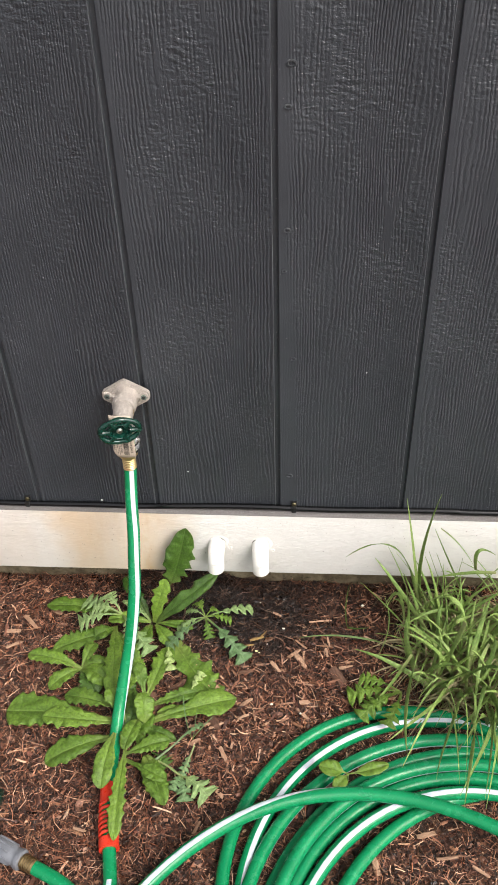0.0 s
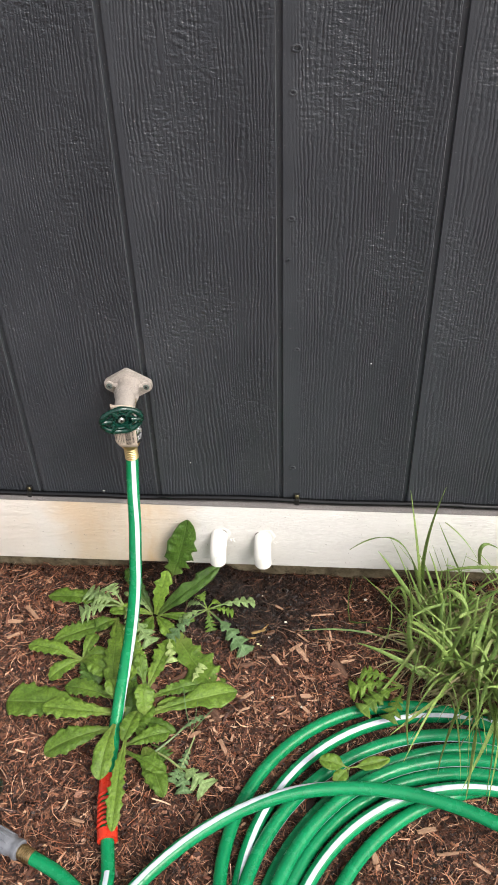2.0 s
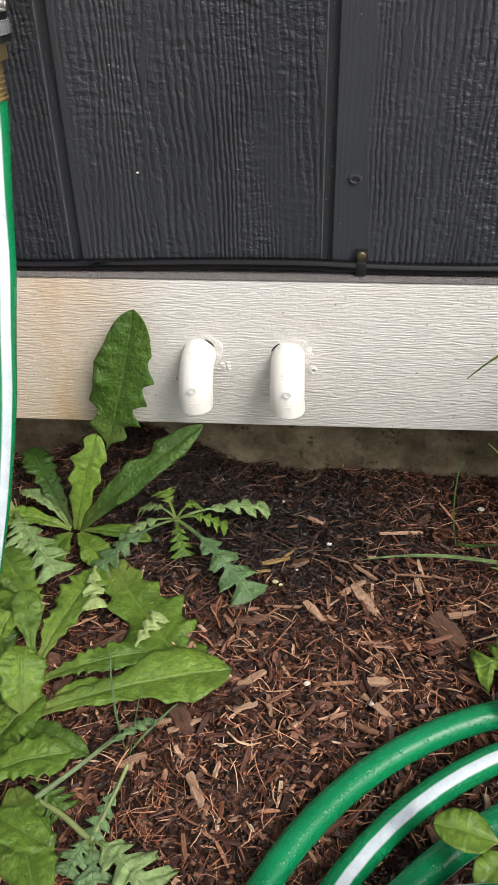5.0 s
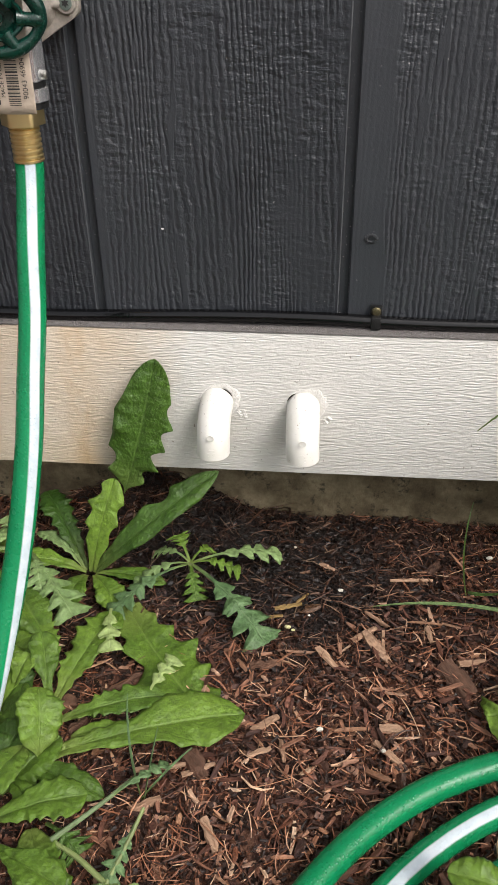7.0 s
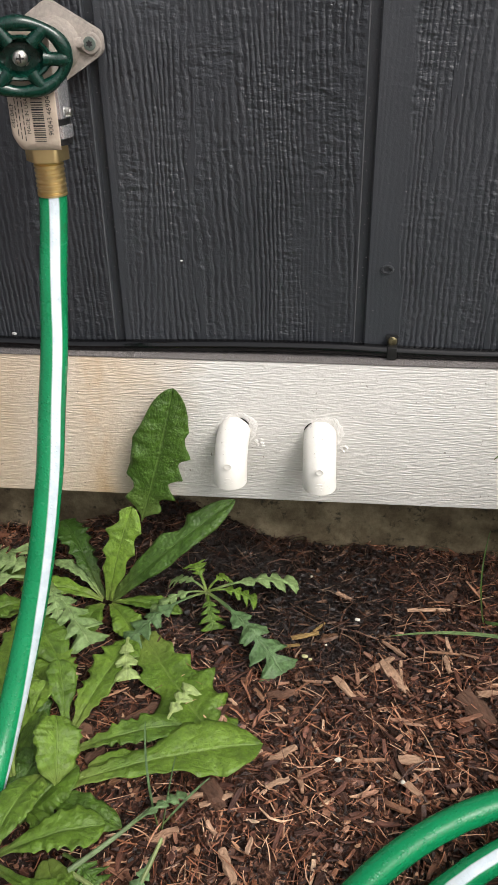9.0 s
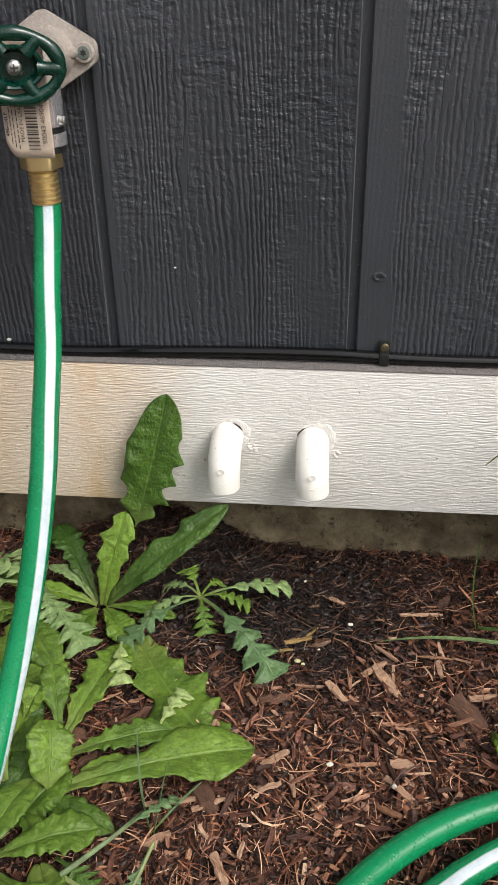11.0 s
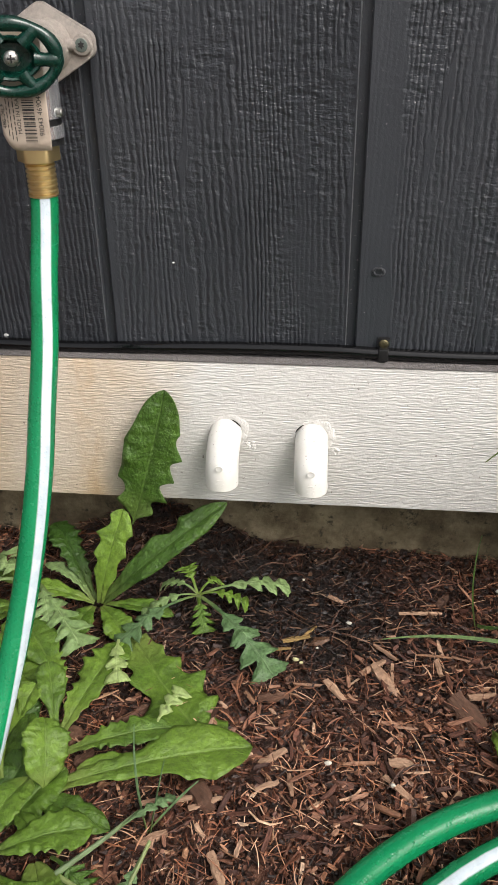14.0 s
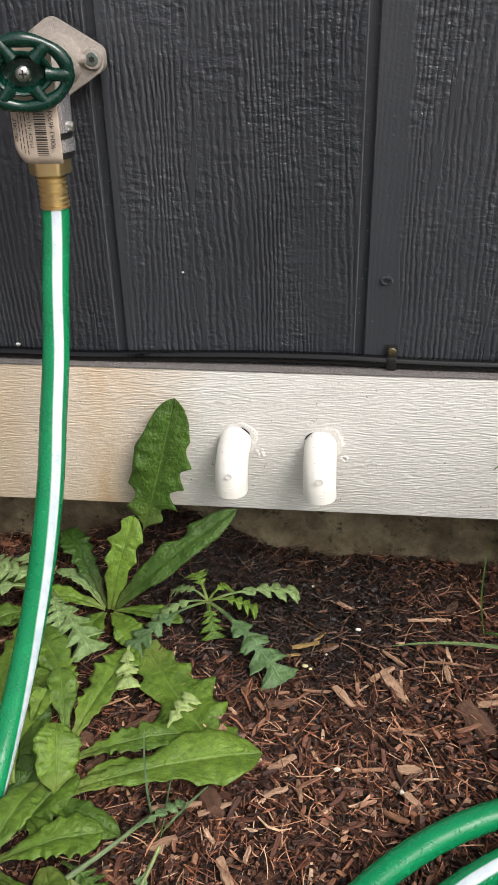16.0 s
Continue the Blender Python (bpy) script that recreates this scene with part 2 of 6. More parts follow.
def leaf_material(name, dark, light, rib, gloss=0.40, foot=(0.22, 0.27, 0.07), relief=1.0):
    """Leaf skin: paler midrib and side veins, puckered between the veins, a little light through it."""
    m, nt, b = material(name)
    uv = nt.nodes.new("ShaderNodeUVMap")
    sep = nt.nodes.new("ShaderNodeSeparateXYZ")
    nt.links.new(uv.outputs["UV"], sep.inputs[0])
    s, c = sep.outputs["X"], maths(nt, "ABSOLUTE", maths(nt, "SUBTRACT", sep.outputs["Y"], 0.5))
    vec = coords(nt)
    mid = ramp(nt, c, (0.010, 1.0), (0.035, 0.0))
    run = maths(nt, "SUBTRACT", maths(nt, "MULTIPLY", s, 9.0), maths(nt, "MULTIPLY", c, 7.0))
    side = maths(nt, "POWER", maths(nt, "ABSOLUTE", maths(nt, "SINE", maths(nt, "MULTIPLY", run, 3.1416))), 14.0)
    info = nt.nodes.new("ShaderNodeObjectInfo")
    tone = maths(nt, "MULTIPLY_ADD", info.outputs["Random"], 0.35, maths(nt, "MULTIPLY", noise_tex(nt, vec, 38, 4), 0.75))
    skin = ramp(nt, tone, (0.22, dark), (0.80, light))
    fine = ramp(nt, noise_tex(nt, vec, 210, 4), (0.3, 0.66), (0.7, 1.22))
    skin = mix(nt, 1.0, skin, fine, "MULTIPLY")
    base = mix(nt, maths(nt, "MULTIPLY", mid, 0.36), skin, rib)
    base = mix(nt, maths(nt, "MULTIPLY", side, 0.07), base, rib)
    base = mix(nt, ramp(nt, s, (0.02, 0.75), (0.30, 0.0)), base, foot)
    spots = ramp(nt, noise_tex(nt, vec, 150, 2), (0.76, 0.0), (0.80, 0.5))
    nt.links.new(mix(nt, spots, base, (0.16, 0.12, 0.04)), b.inputs["Base Color"])
    b.inputs["Roughness"].default_value = gloss
    b.inputs["Transmission Weight"].default_value = 0.0
    cells = nt.nodes.new("ShaderNodeTexVoronoi")
    cells.feature = "SMOOTH_F1"
    cells.inputs["Scale"].default_value = 330.0
    nt.links.new(vec, cells.inputs["Vector"])
    swell = maths(nt, "SUBTRACT", 1.0, cells.outputs["Distance"])
    pucker = mix(nt, 0.40, mix(nt, 0.5, noise_tex(nt, vec, 330, 3), swell), maths(nt, "MULTIPLY", maths(nt, "ADD", maths(nt, "MULTIPLY", side, 0.20), mid), -0.6))
    dew = ramp(nt, noise_tex(nt, vec, 1150, 1, 0.4), (0.56, 0.0), (0.68, 1.0))
    fine_n = bump(nt, None, dew, 0.0005, 0.55)
    n = bump(nt, b, pucker, 0.0023 * relief, 0.9, fine_n)
    thin = nt.nodes.new("ShaderNodeBsdfTranslucent")
    nt.links.new(base, thin.inputs["Color"])
    nt.links.new(n, thin.inputs["Normal"])
    join = nt.nodes.new("ShaderNodeMixShader")
    join.inputs[0].default_value = 0.16
    nt.links.new(b.outputs[0], join.inputs[1])
    nt.links.new(thin.outputs[0], join.inputs[2])
    nt.links.new(join.outputs[0], nt.nodes["Material Output"].inputs["Surface"])
    return m


def damp_patch(nt, vec):
    """Soil kept wet below the two drain pipes: an irregular patch, 1 inside and 0 outside."""
    gap = nt.nodes.new("ShaderNodeVectorMath")
    gap.operation = "DISTANCE"
    gap.inputs[1].default_value = (-0.048, -0.025, 0.0)
    flatten = nt.nodes.new("ShaderNodeMapping")
    flatten.inputs["Scale"].default_value = (0.62, 1.0, 0.0)
    nt.links.new(vec, flatten.inputs["Vector"])
    nt.links.new(flatten.outputs["Vector"], gap.inputs[0])
    edge = maths(nt, "MULTIPLY_ADD", noise_tex(nt, vec, 22, 4), 0.10, gap.outputs["Value"])
    return ramp(nt, edge, (0.105, 1.0), (0.215, 0.0))


def mulch_material(name, stops, wet=0.80):
    m, nt, b = material(name)
    geo = nt.nodes.new("ShaderNodeNewGeometry")
    vec = coords(nt)
    shade = ramp(nt, geo.outputs["Random Per Island"], *stops)
    grain = ramp(nt, noise_tex(nt, vec, 260, 4, 0.6), (0.25, 0.45), (0.75, 1.40))
    base = mix(nt, 1.0, shade, grain, "MULTIPLY")
    patch = maths(nt, "MULTIPLY", damp_patch(nt, vec), wet)
    base = mix(nt, patch, base, (0.0058, 0.0042, 0.0036))
    nt.links.new(base, b.inputs["Base Color"])
    nt.links.new(ramp(nt, noise_tex(nt, vec, 60, 3), (0.35, 0.22), (0.7, 0.60)), b.inputs["Roughness"])
    bump(nt, b, noise_tex(nt, vec, 520, 4, 0.65), 0.0011, 0.9)
    return m


def soil_material():
    m, nt, b = material("dark_soil")
    vec = coords(nt)
    base = ramp(nt, noise_tex(nt, vec, 130, 6, 0.65), (0.34, (0.008, 0.0045, 0.003)), (0.55, (0.030, 0.0125, 0.0075)), (0.78, (0.110, 0.046, 0.026)))
    bits = nt.nodes.new("ShaderNodeTexVoronoi")
    bits.inputs["Scale"].default_value = 105.0
    nt.links.new(coords(nt, (1.0, 0.55, 1.0)), bits.inputs["Vector"])
    tint = nt.nodes.new("ShaderNodeSeparateColor")
    nt.links.new(bits.outputs["Color"], tint.inputs["Color"])
    bark = ramp(nt, tint.outputs["Red"], (0.0, (0.012, 0.006, 0.004)), (0.5, (0.060, 0.023, 0.014)), (0.85, (0.185, 0.074, 0.043)), (1.0, (0.42, 0.22, 0.135)))
    drift = ramp(nt, noise_tex(nt, vec, 2.2, 4, 0.6), (0.35, 0.70), (0.70, 1.15))
    base = mix(nt, 0.62, base, mix(nt, 1.0, bark, drift, "MULTIPLY"))
    base = mix(nt, maths(nt, "MULTIPLY", damp_patch(nt, vec), 0.9), base, (0.006, 0.0048, 0.004))
    nt.links.new(base, b.inputs["Base Color"])
    b.inputs["Roughness"].default_value = 0.85
    bump(nt, b, noise_tex(nt, vec, 220, 5, 0.7), 0.006, 1.0)
    return m


def concrete_material():
    m, nt, b = material("foundation_concrete")
    vec = coords(nt)
    base = ramp(nt, noise_tex(nt, vec, 30, 6, 0.68), (0.30, (0.070, 0.052, 0.028)), (0.48, (0.155, 0.120, 0.068)), (0.70, (0.31, 0.255, 0.160)))
    moss = ramp(nt, noise_tex(nt, vec, 95, 5, 0.7), (0.56, 0.0), (0.66, 0.85))
    base = mix(nt, moss, base, (0.030, 0.026, 0.014))
    nt.links.new(base, b.inputs["Base Color"])
    b.inputs["Roughness"].default_value = 0.9
    bump(nt, b, noise_tex(nt, vec, 160, 5, 0.7), 0.0025, 0.8)
    return m


def chip_material(name, dark, light, along=0.18):
    m, nt, b = material(name)
    vec = coords(nt, (along, 1, 1))
    info = nt.nodes.new("ShaderNodeObjectInfo")
    fac = maths(nt, "MULTIPLY_ADD", info.outputs["Random"], 0.30, maths(nt, "MULTIPLY", noise_tex(nt, vec, 330, 5, 0.7), 0.85))
    nt.links.new(ramp(nt, fac, (0.2, dark), (0.85, light)), b.inputs["Base Color"])
    b.inputs["Roughness"].default_value = 0.75
    bump(nt, b, noise_tex(nt, vec, 420, 5, 0.7), 0.0030, 0.9)
    return m


def pvc_material():
    """White pipe plastic with a faint yellow cast in patches and specks of splashed soil."""
    m, nt, b = material("white_pvc")
    vec = coords(nt)
    base = ramp(nt, noise_tex(nt, vec, 60, 4), (0.3, (0.80, 0.785, 0.745)), (0.75, (0.74, 0.715, 0.65)))
    specks = ramp(nt, noise_tex(nt, vec, 420, 2), (0.70, 0.0), (0.74, 0.75))
    nt.links.new(mix(nt, specks, base, (0.22, 0.17, 0.12)), b.inputs["Base Color"])
    nt.links.new(ramp(nt, noise_tex(nt, vec, 90, 3), (0.3, 0.28), (0.7, 0.45)), b.inputs["Roughness"])
    bump(nt, b, noise_tex(nt, vec, 240, 3), 0.0003, 0.5)
    return m


def split_bark_material():
    """Split bark and wood, each piece of its own tone, with the grain along the piece."""
    m, nt, b = material("mixed_bark_chip")
    info = nt.nodes.new("ShaderNodeObjectInfo")
    shade = ramp(nt, info.outputs["Random"], (0.0, (0.030, 0.012, 0.008)), (0.55, (0.120, 0.045, 0.027)), (0.82, (0.29, 0.135, 0.080)), (1.0, (0.62, 0.40, 0.27)))
    grain = noise_tex(nt, coords(nt, (0.16, 1, 1)), 900, 4, 0.65)
    nt.links.new(mix(nt, 1.0, shade, ramp(nt, grain, (0.28, 0.45), (0.72, 1.35)), "MULTIPLY"), b.inputs["Base Color"])
    b.inputs["Roughness"].default_value = 0.62
    bump(nt, b, grain, 0.0012, 0.9)
    return m


SIDING = siding_material()
SIDING_LAP = siding_material("charcoal_siding_sheet_edge", 1.0, True)
SIDING_EDGE = siding_material("charcoal_groove_paint", 0.10)
TRIM = trim_material()
HOSE = hose_material()
SOIL = soil_material()
CONCRETE = concrete_material()
MULCH = mulch_material("bark_mulch", ((0.0, (0.020, 0.009, 0.006)), (0.30, (0.058, 0.022, 0.0135)), (0.62, (0.190, 0.074, 0.041)), (0.88, (0.45, 0.212, 0.118)), (1.0, (0.66, 0.43, 0.27))), 0.92)
CRUMB = mulch_material("bark_crumb", ((0.0, (0.012, 0.006, 0.004)), (0.45, (0.035, 0.0148, 0.0090)), (0.80, (0.130, 0.053, 0.0305)), (1.0, (0.31, 0.155, 0.095))), 0.95)
FLAKE = mulch_material("wet_bark_flake", ((0.0, (0.030, 0.014, 0.010)), (0.40, (0.075, 0.031, 0.022)), (0.78, (0.215, 0.084, 0.052)), (1.0, (0.44, 0.27, 0.185))), 0.93)
SLIVER = mulch_material("pale_wood_sliver", ((0.0, (0.20, 0.095, 0.052)), (0.5, (0.42, 0.225, 0.130)), (1.0, (0.72, 0.51, 0.35))), 0.7)
FIBRE = mulch_material("shredded_bark_fibre", ((0.0, (0.040, 0.017, 0.010)), (0.40, (0.195, 0.069, 0.036)), (0.72, (0.49, 0.210, 0.112)), (1.0, (0.77, 0.51, 0.335))), 0.80)
MIXED_CHIP = split_bark_material()
PALE_CHIP = chip_material("pale_wood_chip", (0.20, 0.100, 0.056), (0.52, 0.33, 0.215))
BARK_CHIP = chip_material("brown_bark_chip", (0.016, 0.008, 0.005), (0.200, 0.098, 0.058))
YELLOW_STRAW = chip_material("withered_straw", (0.13, 0.075, 0.022), (0.38, 0.25, 0.09))
YELLOW_GRAIN = plain("yellow_grain", (0.52, 0.50, 0.26), 0.7, 0, 0.1, 300)
PERLITE = plain("white_perlite", (0.68, 0.65, 0.56), 0.8, 0, 0.1, 300)
LEAF = leaf_material("weed_leaf", (0.055, 0.122, 0.011), (0.172, 0.290, 0.034), (0.22, 0.33, 0.08), 0.47, (0.20, 0.26, 0.06), 1.15)
LEAF_MID = leaf_material("mid_green_weed_leaf", (0.042, 0.100, 0.009), (0.118, 0.215, 0.022), (0.16, 0.26, 0.055), 0.47, (0.17, 0.23, 0.055), 1.15)
LEAF_DARK = leaf_material("dark_weed_leaf", (0.028, 0.078, 0.009), (0.075, 0.155, 0.020), (0.13, 0.22, 0.06), 0.40, (0.14, 0.20, 0.05), 1.6)
LEAF_PALE = leaf_material("grey_green_weed_leaf", (0.140, 0.235, 0.075), (0.270, 0.390, 0.150), (0.38, 0.48, 0.22), 0.55)
LEAF_BLUE = leaf_material("blue_green_weed_leaf", (0.085, 0.165, 0.060), (0.160, 0.270, 0.110), (0.22, 0.32, 0.16), 0.5)
SEEDLING = leaf_material("yellow_green_seedling_leaf", (0.095, 0.185, 0.018), (0.165, 0.280, 0.036), (0.22, 0.32, 0.08), 0.40, (0.22, 0.27, 0.07), 0.10)
GRASS = leaf_material("grass_blade", (0.094, 0.188, 0.034), (0.310, 0.430, 0.112), (0.34, 0.45, 0.17), 0.5, (0.28, 0.28, 0.12), 0.4)
STRAW = leaf_material("dry_straw_blade", (0.17, 0.15, 0.075), (0.36, 0.31, 0.17), (0.40, 0.36, 0.22), 0.7)
LEAF_LIME = leaf_material("pale_yellow_green_leaf", (0.30, 0.40, 0.13), (0.42, 0.54, 0.21), (0.46, 0.56, 0.26), 0.55, (0.36, 0.44, 0.16), 0.5)
GREY_STEM = plain("grey_green_stem", (0.15, 0.21, 0.10), 0.5, 0, 0.2, 90)
STEM = plain("pale_stem", (0.20, 0.25, 0.09), 0.5, 0, 0.2, 90)
CRIMSON_STEM = plain("reddish_crown", (0.23, 0.13, 0.06), 0.6, 0, 0.25, 90)
BLACK_CABLE = plain("black_cable_jacket", (0.0025, 0.0025, 0.003), 0.16, 0, 0.2, 40, 0.0001)
BLACK_CLIP = plain("black_clip_plastic", (0.010, 0.010, 0.010), 0.42)
BRASS = plain("brass", (0.84, 0.65, 0.32), 0.36, 1.0, 0.03, 60, 0.0)
AGED_BRASS = plain("tarnished_brass", (0.42, 0.31, 0.16), 0.40, 1.0, 0.15, 200, 0.0)
OLD_BRASS = plain("dull_brass_screw", (0.19, 0.165, 0.095), 0.45, 1.0, 0.3, 300)
CHROME = plain("chrome", (0.93, 0.93, 0.94), 0.15, 0.86, 0.03, 40, 0.0)
CASTING = plain("cast_bronze_flange", (0.50, 0.445, 0.395), 0.42, 0.40, 0.10, 420, 0.0009)
DULL_STEEL = plain("coated_screw", (0.17, 0.21, 0.185), 0.42, 0.5, 0.2, 200)
STEEL = plain("steel_screw", (0.52, 0.51, 0.48), 0.32, 1.0, 0.2, 200)
WHEEL_PAINT = plain("dark_green_enamel", (0.0020, 0.0300, 0.0200), 0.24, 0, 0.12, 30, 0.0002, 0.15)
TAG_PAPER = plain("tag_paper", (0.545, 0.445, 0.355), 0.5, 0, 0.14, 45, 0.0004)
INK = plain("tag_ink", (0.02, 0.02, 0.02), 0.6)
PVC = pvc_material()
CAULK = plain("white_caulk", (0.72, 0.70, 0.665), 0.6, 0, 0.05, 60, 0.0012)
GREY_PLASTIC = plain("grey_plastic", (0.17, 0.18, 0.20), 0.36, 0, 0.1, 40)
RED_PLASTIC = plain("red_plastic", (0.62, 0.040, 0.018), 0.30, 0, 0.08, 40)
FLASHING = chip_material("weathered_grey_flashing", (0.135, 0.115, 0.098), (0.27, 0.262, 0.27), 1.0)
NAIL_PAINT = plain("painted_nail", (0.042, 0.046, 0.052), 0.30, 0, 0.2, 300, 0.001)
WHITE_BLOB = plain("white_paint_drip", (0.55, 0.55, 0.53), 0.5, 0, 0.1, 300)
# paler grey puts the light caught by the groove's chamfer into its colour
LIT_EDGE = plain("lit_groove_edge", (0.085, 0.090, 0.098), 0.40, 0, 0.25, 90, 0.0003)
BLACK_HOLE = plain("dark_inside", (0.012, 0.011, 0.010), 0.8)


# ---------------------------------------------------------------- mesh helpers
def world_of(ob):
    return world_of(ob.parent) @ ob.matrix_parent_inverse @ ob.matrix_basis if ob.parent else ob.matrix_basis.copy()


def part(name, bm, mat, parent=None, label="", sharp=38):
    """Links a bmesh, built in world places, as one mesh object under a thing or a part."""
    me = bpy.data.meshes.new(name)
    bmesh.ops.recalc_face_normals(bm, faces=bm.faces)
    bm.to_mesh(me)
    bm.free()
    me.polygons.foreach_set("use_smooth", [True] * len(me.polygons))
    me.set_sharp_from_angle(angle=radians(sharp))
    me.materials.append(mat)
    ob = new(name, me)
    if parent:
        ob.parent = parent
        ob.matrix_parent_inverse = world_of(parent).inverted()
    if label:
        tagged(ob, label)
    return ob


def thing(name, place, label, category, group="", kind=""):
    ob = new(name)
    ob.empty_display_size = 0.01
    ob.matrix_basis = Matrix.Translation(place)
    return tagged(ob, label, category, group, kind)


def spline(points, step=0.006):
    """Points at about even steps along a smooth curve through a few given ones."""
    p = [Vector(q) for q in points]
    p = [2 * p[0] - p[1], *p, 2 * p[-1] - p[-2]]
    out = []
    for a, b, c, d in zip(p, p[1:], p[2:], p[3:]):
        n = max(2, int((c - b).length / step))
        for k in range(n):
            t = k / n
            out.append(0.5 * (2 * b + (c - a) * t + (2 * a - 5 * b + 4 * c - d) * t * t + (3 * b - a - 3 * c + d) * t ** 3))
    return out + [p[-2]]


def sweep(path, radius, sides=14, closed=False, phase=0.0, twist=0.0, caps=True, bm=None):
    """A round tube along path; radius is a number or a function of the length so far. UV: length, turn round the tube."""
    bm = bm or bmesh.new()
    uv = bm.loops.layers.uv.verify()
    n = len(path)
    run, rings, up = 0.0, [], None
    marks = []
    for k, p in enumerate(path):
        a = path[k - 1] if k or closed else p
        b = path[(k + 1) % n] if k < n - 1 or closed else p
        d = (b - a).normalized()
        if up is None:
            up = Vector((0, 0, 1)) if abs(d.z) < 0.9 else Vector((0, -1, 0))
        up = (up - d * up.dot(d)).normalized()
        side = d.cross(up)
        if k:
            run += (p - path[k - 1]).length
        r = radius(run) if callable(radius) else radius
        marks.append(run)
        turn = phase(run) if callable(phase) else phase
        ring = []
        for j in range(sides):
            t = 2 * math.pi * j / sides + math.pi + turn + twist * run
            ring.append(bm.verts.new(p + r * (math.cos(t) * up + math.sin(t) * side)))
        rings.append(ring)
    total = run
    for k in range(n if closed else n - 1):
        r0, r1 = rings[k], rings[(k + 1) % n]
        u0, u1 = marks[k], marks[k + 1] if k < n - 1 else total + (path[0] - path[-1]).length
        for j in range(sides):
            i = (j + 1) % sides
            f = bm.faces.new((r0[j], r0[i], r1[i], r1[j]))
            for loop, c in zip(f.loops, ((u0, j / sides), (u0, (j + 1) / sides), (u1, (j + 1) / sides), (u1, j / sides))):
                loop[uv].uv = c
    if caps and not closed:
        bm.faces.new(rings[0])
        bm.faces.new(rings[-1][::-1])
    return bm


def lathe(profile, m=Matrix(), sides=28, bm=None):
    """A turned solid: (radius, height) pairs round the z axis of m."""
    bm = bm or bmesh.new()
    rings = []
    for r, z in profile:
        rings.append([bm.verts.new(m @ Vector((r * math.cos(2 * math.pi * j / sides), r * math.sin(2 * math.pi * j / sides), z))) for j in range(sides)])
    for a, b in zip(rings, rings[1:]):
        for j in range(sides):
            i = (j + 1) % sides
            bm.faces.new((a[j], a[i], b[i], b[j]))
    bm.faces.new(rings[0][::-1])
    bm.faces.new(rings[-1])
    return bm


def block(lo, hi, bevel=0.0, bm=None, m=Matrix(), segments=2):
    """A box between two corners with worn edges."""
    bm = bm or bmesh.new()
    made = bmesh.ops.create_cube(bm, size=1.0)["verts"]
    size = [b - a for a, b in zip(lo, hi)]
    mid = [(a + b) / 2 for a, b in zip(lo, hi)]
    for v in made:
        v.co = Vector([c * s + o for c, s, o in zip(v.co, size, mid)])
    if bevel:
        edges = list({e for v in made for e in v.link_edges})
        bmesh.ops.bevel(bm, geom=edges, offset=bevel, segments=segments, affect="EDGES", profile=0.6)
    if m != Matrix():
        bm.transform(m)
    return bm


def plate(outline, thick, m, bevel=0.0, bm=None):
    """A flat plate: an outline of (x, y), raised along z of m."""
    bm = bm or bmesh.new()
    low = [bm.verts.new(m @ Vector((x, y, 0))) for x, y in outline]
    top = [bm.verts.new(m @ Vector((x, y, thick))) for x, y in outline]
    bm.faces.new(low[::-1])
    cap = bm.faces.new(top)
    n = len(low)
    for j in range(n):
        i = (j + 1) % n
        bm.faces.new((low[j], low[i], top[i], top[j]))
    if bevel:
        bmesh.ops.bevel(bm, geom=list(cap.edges), offset=bevel, segments=2, affect="EDGES", profile=0.6)
    return bm


def rounded(points, r, n=5):
    """An outline with its corners rounded by r."""
    out = []
    p = [Vector(q) for q in points]
    for a, b, c in zip(p[-1:] + p[:-1], p, p[1:] + p[:1]):
        d0, d1 = (a - b).normalized() * r, (c - b).normalized() * r
        for k in range(n + 1):
            t = k / n
            out.append((b + d0 * (1 - t) ** 2 + d1 * t * t)[:])
    return [(q[0], q[1]) for q in out]


OUT = Matrix(((1, 0, 0), (0, 0, -1), (0, 1, 0))).to_4x4()      # local z points out of the wall, local y up


# ---------------------------------------------------------------- the setting
BOARD, GROOVE, DEEP = 0.203, 0.0082, 0.0055
GROUND = -0.010
WALL_BASE, WALL_TOP, HALF = 0.226, 2.75, 3.248

wall = part("wall_north", block((-HALF, DEEP, WALL_BASE), (HALF, 0.045, WALL_TOP)), SIDING_EDGE)
tagged(wall, "charcoal painted wood-grain sheet siding with upright grooves", "wall", kind="structure")


def board_mesh():
    """One strip between two grooves: a square shoulder on one side, a small chamfer on the other."""
    half = BOARD / 2 - GROOVE / 2
    section = [(-half, DEEP + 0.003), (-half, 0.0008), (-half + 0.0008, 0.0), (half - 0.0012, 0.0), (half - 0.0007, -0.0003), (half - 0.0002, -0.0003), (half + 0.0005, 0.0008), (half + 0.0007, 0.0025), (half + 0.0007, DEEP + 0.003)]
    bm = bmesh.new()
    low = [bm.verts.new((x, y, WALL_BASE)) for x, y in section]
    top = [bm.verts.new((x, y, WALL_TOP)) for x, y in section]
    n = len(section)
    for k in range(n - 1):
        f = bm.faces.new((low[k], low[k + 1], top[k + 1], top[k]))
        # the chamfer face takes the paler grey that paints it as lit
        f.material_index = 0 if k == 2 else 2 if k == 5 else 1
    bm.faces.new((low[-1], low[0], top[0], top[-1])).material_index = 1
    bm.faces.new(low[::-1])
    bm.faces.new(top)
    return bm


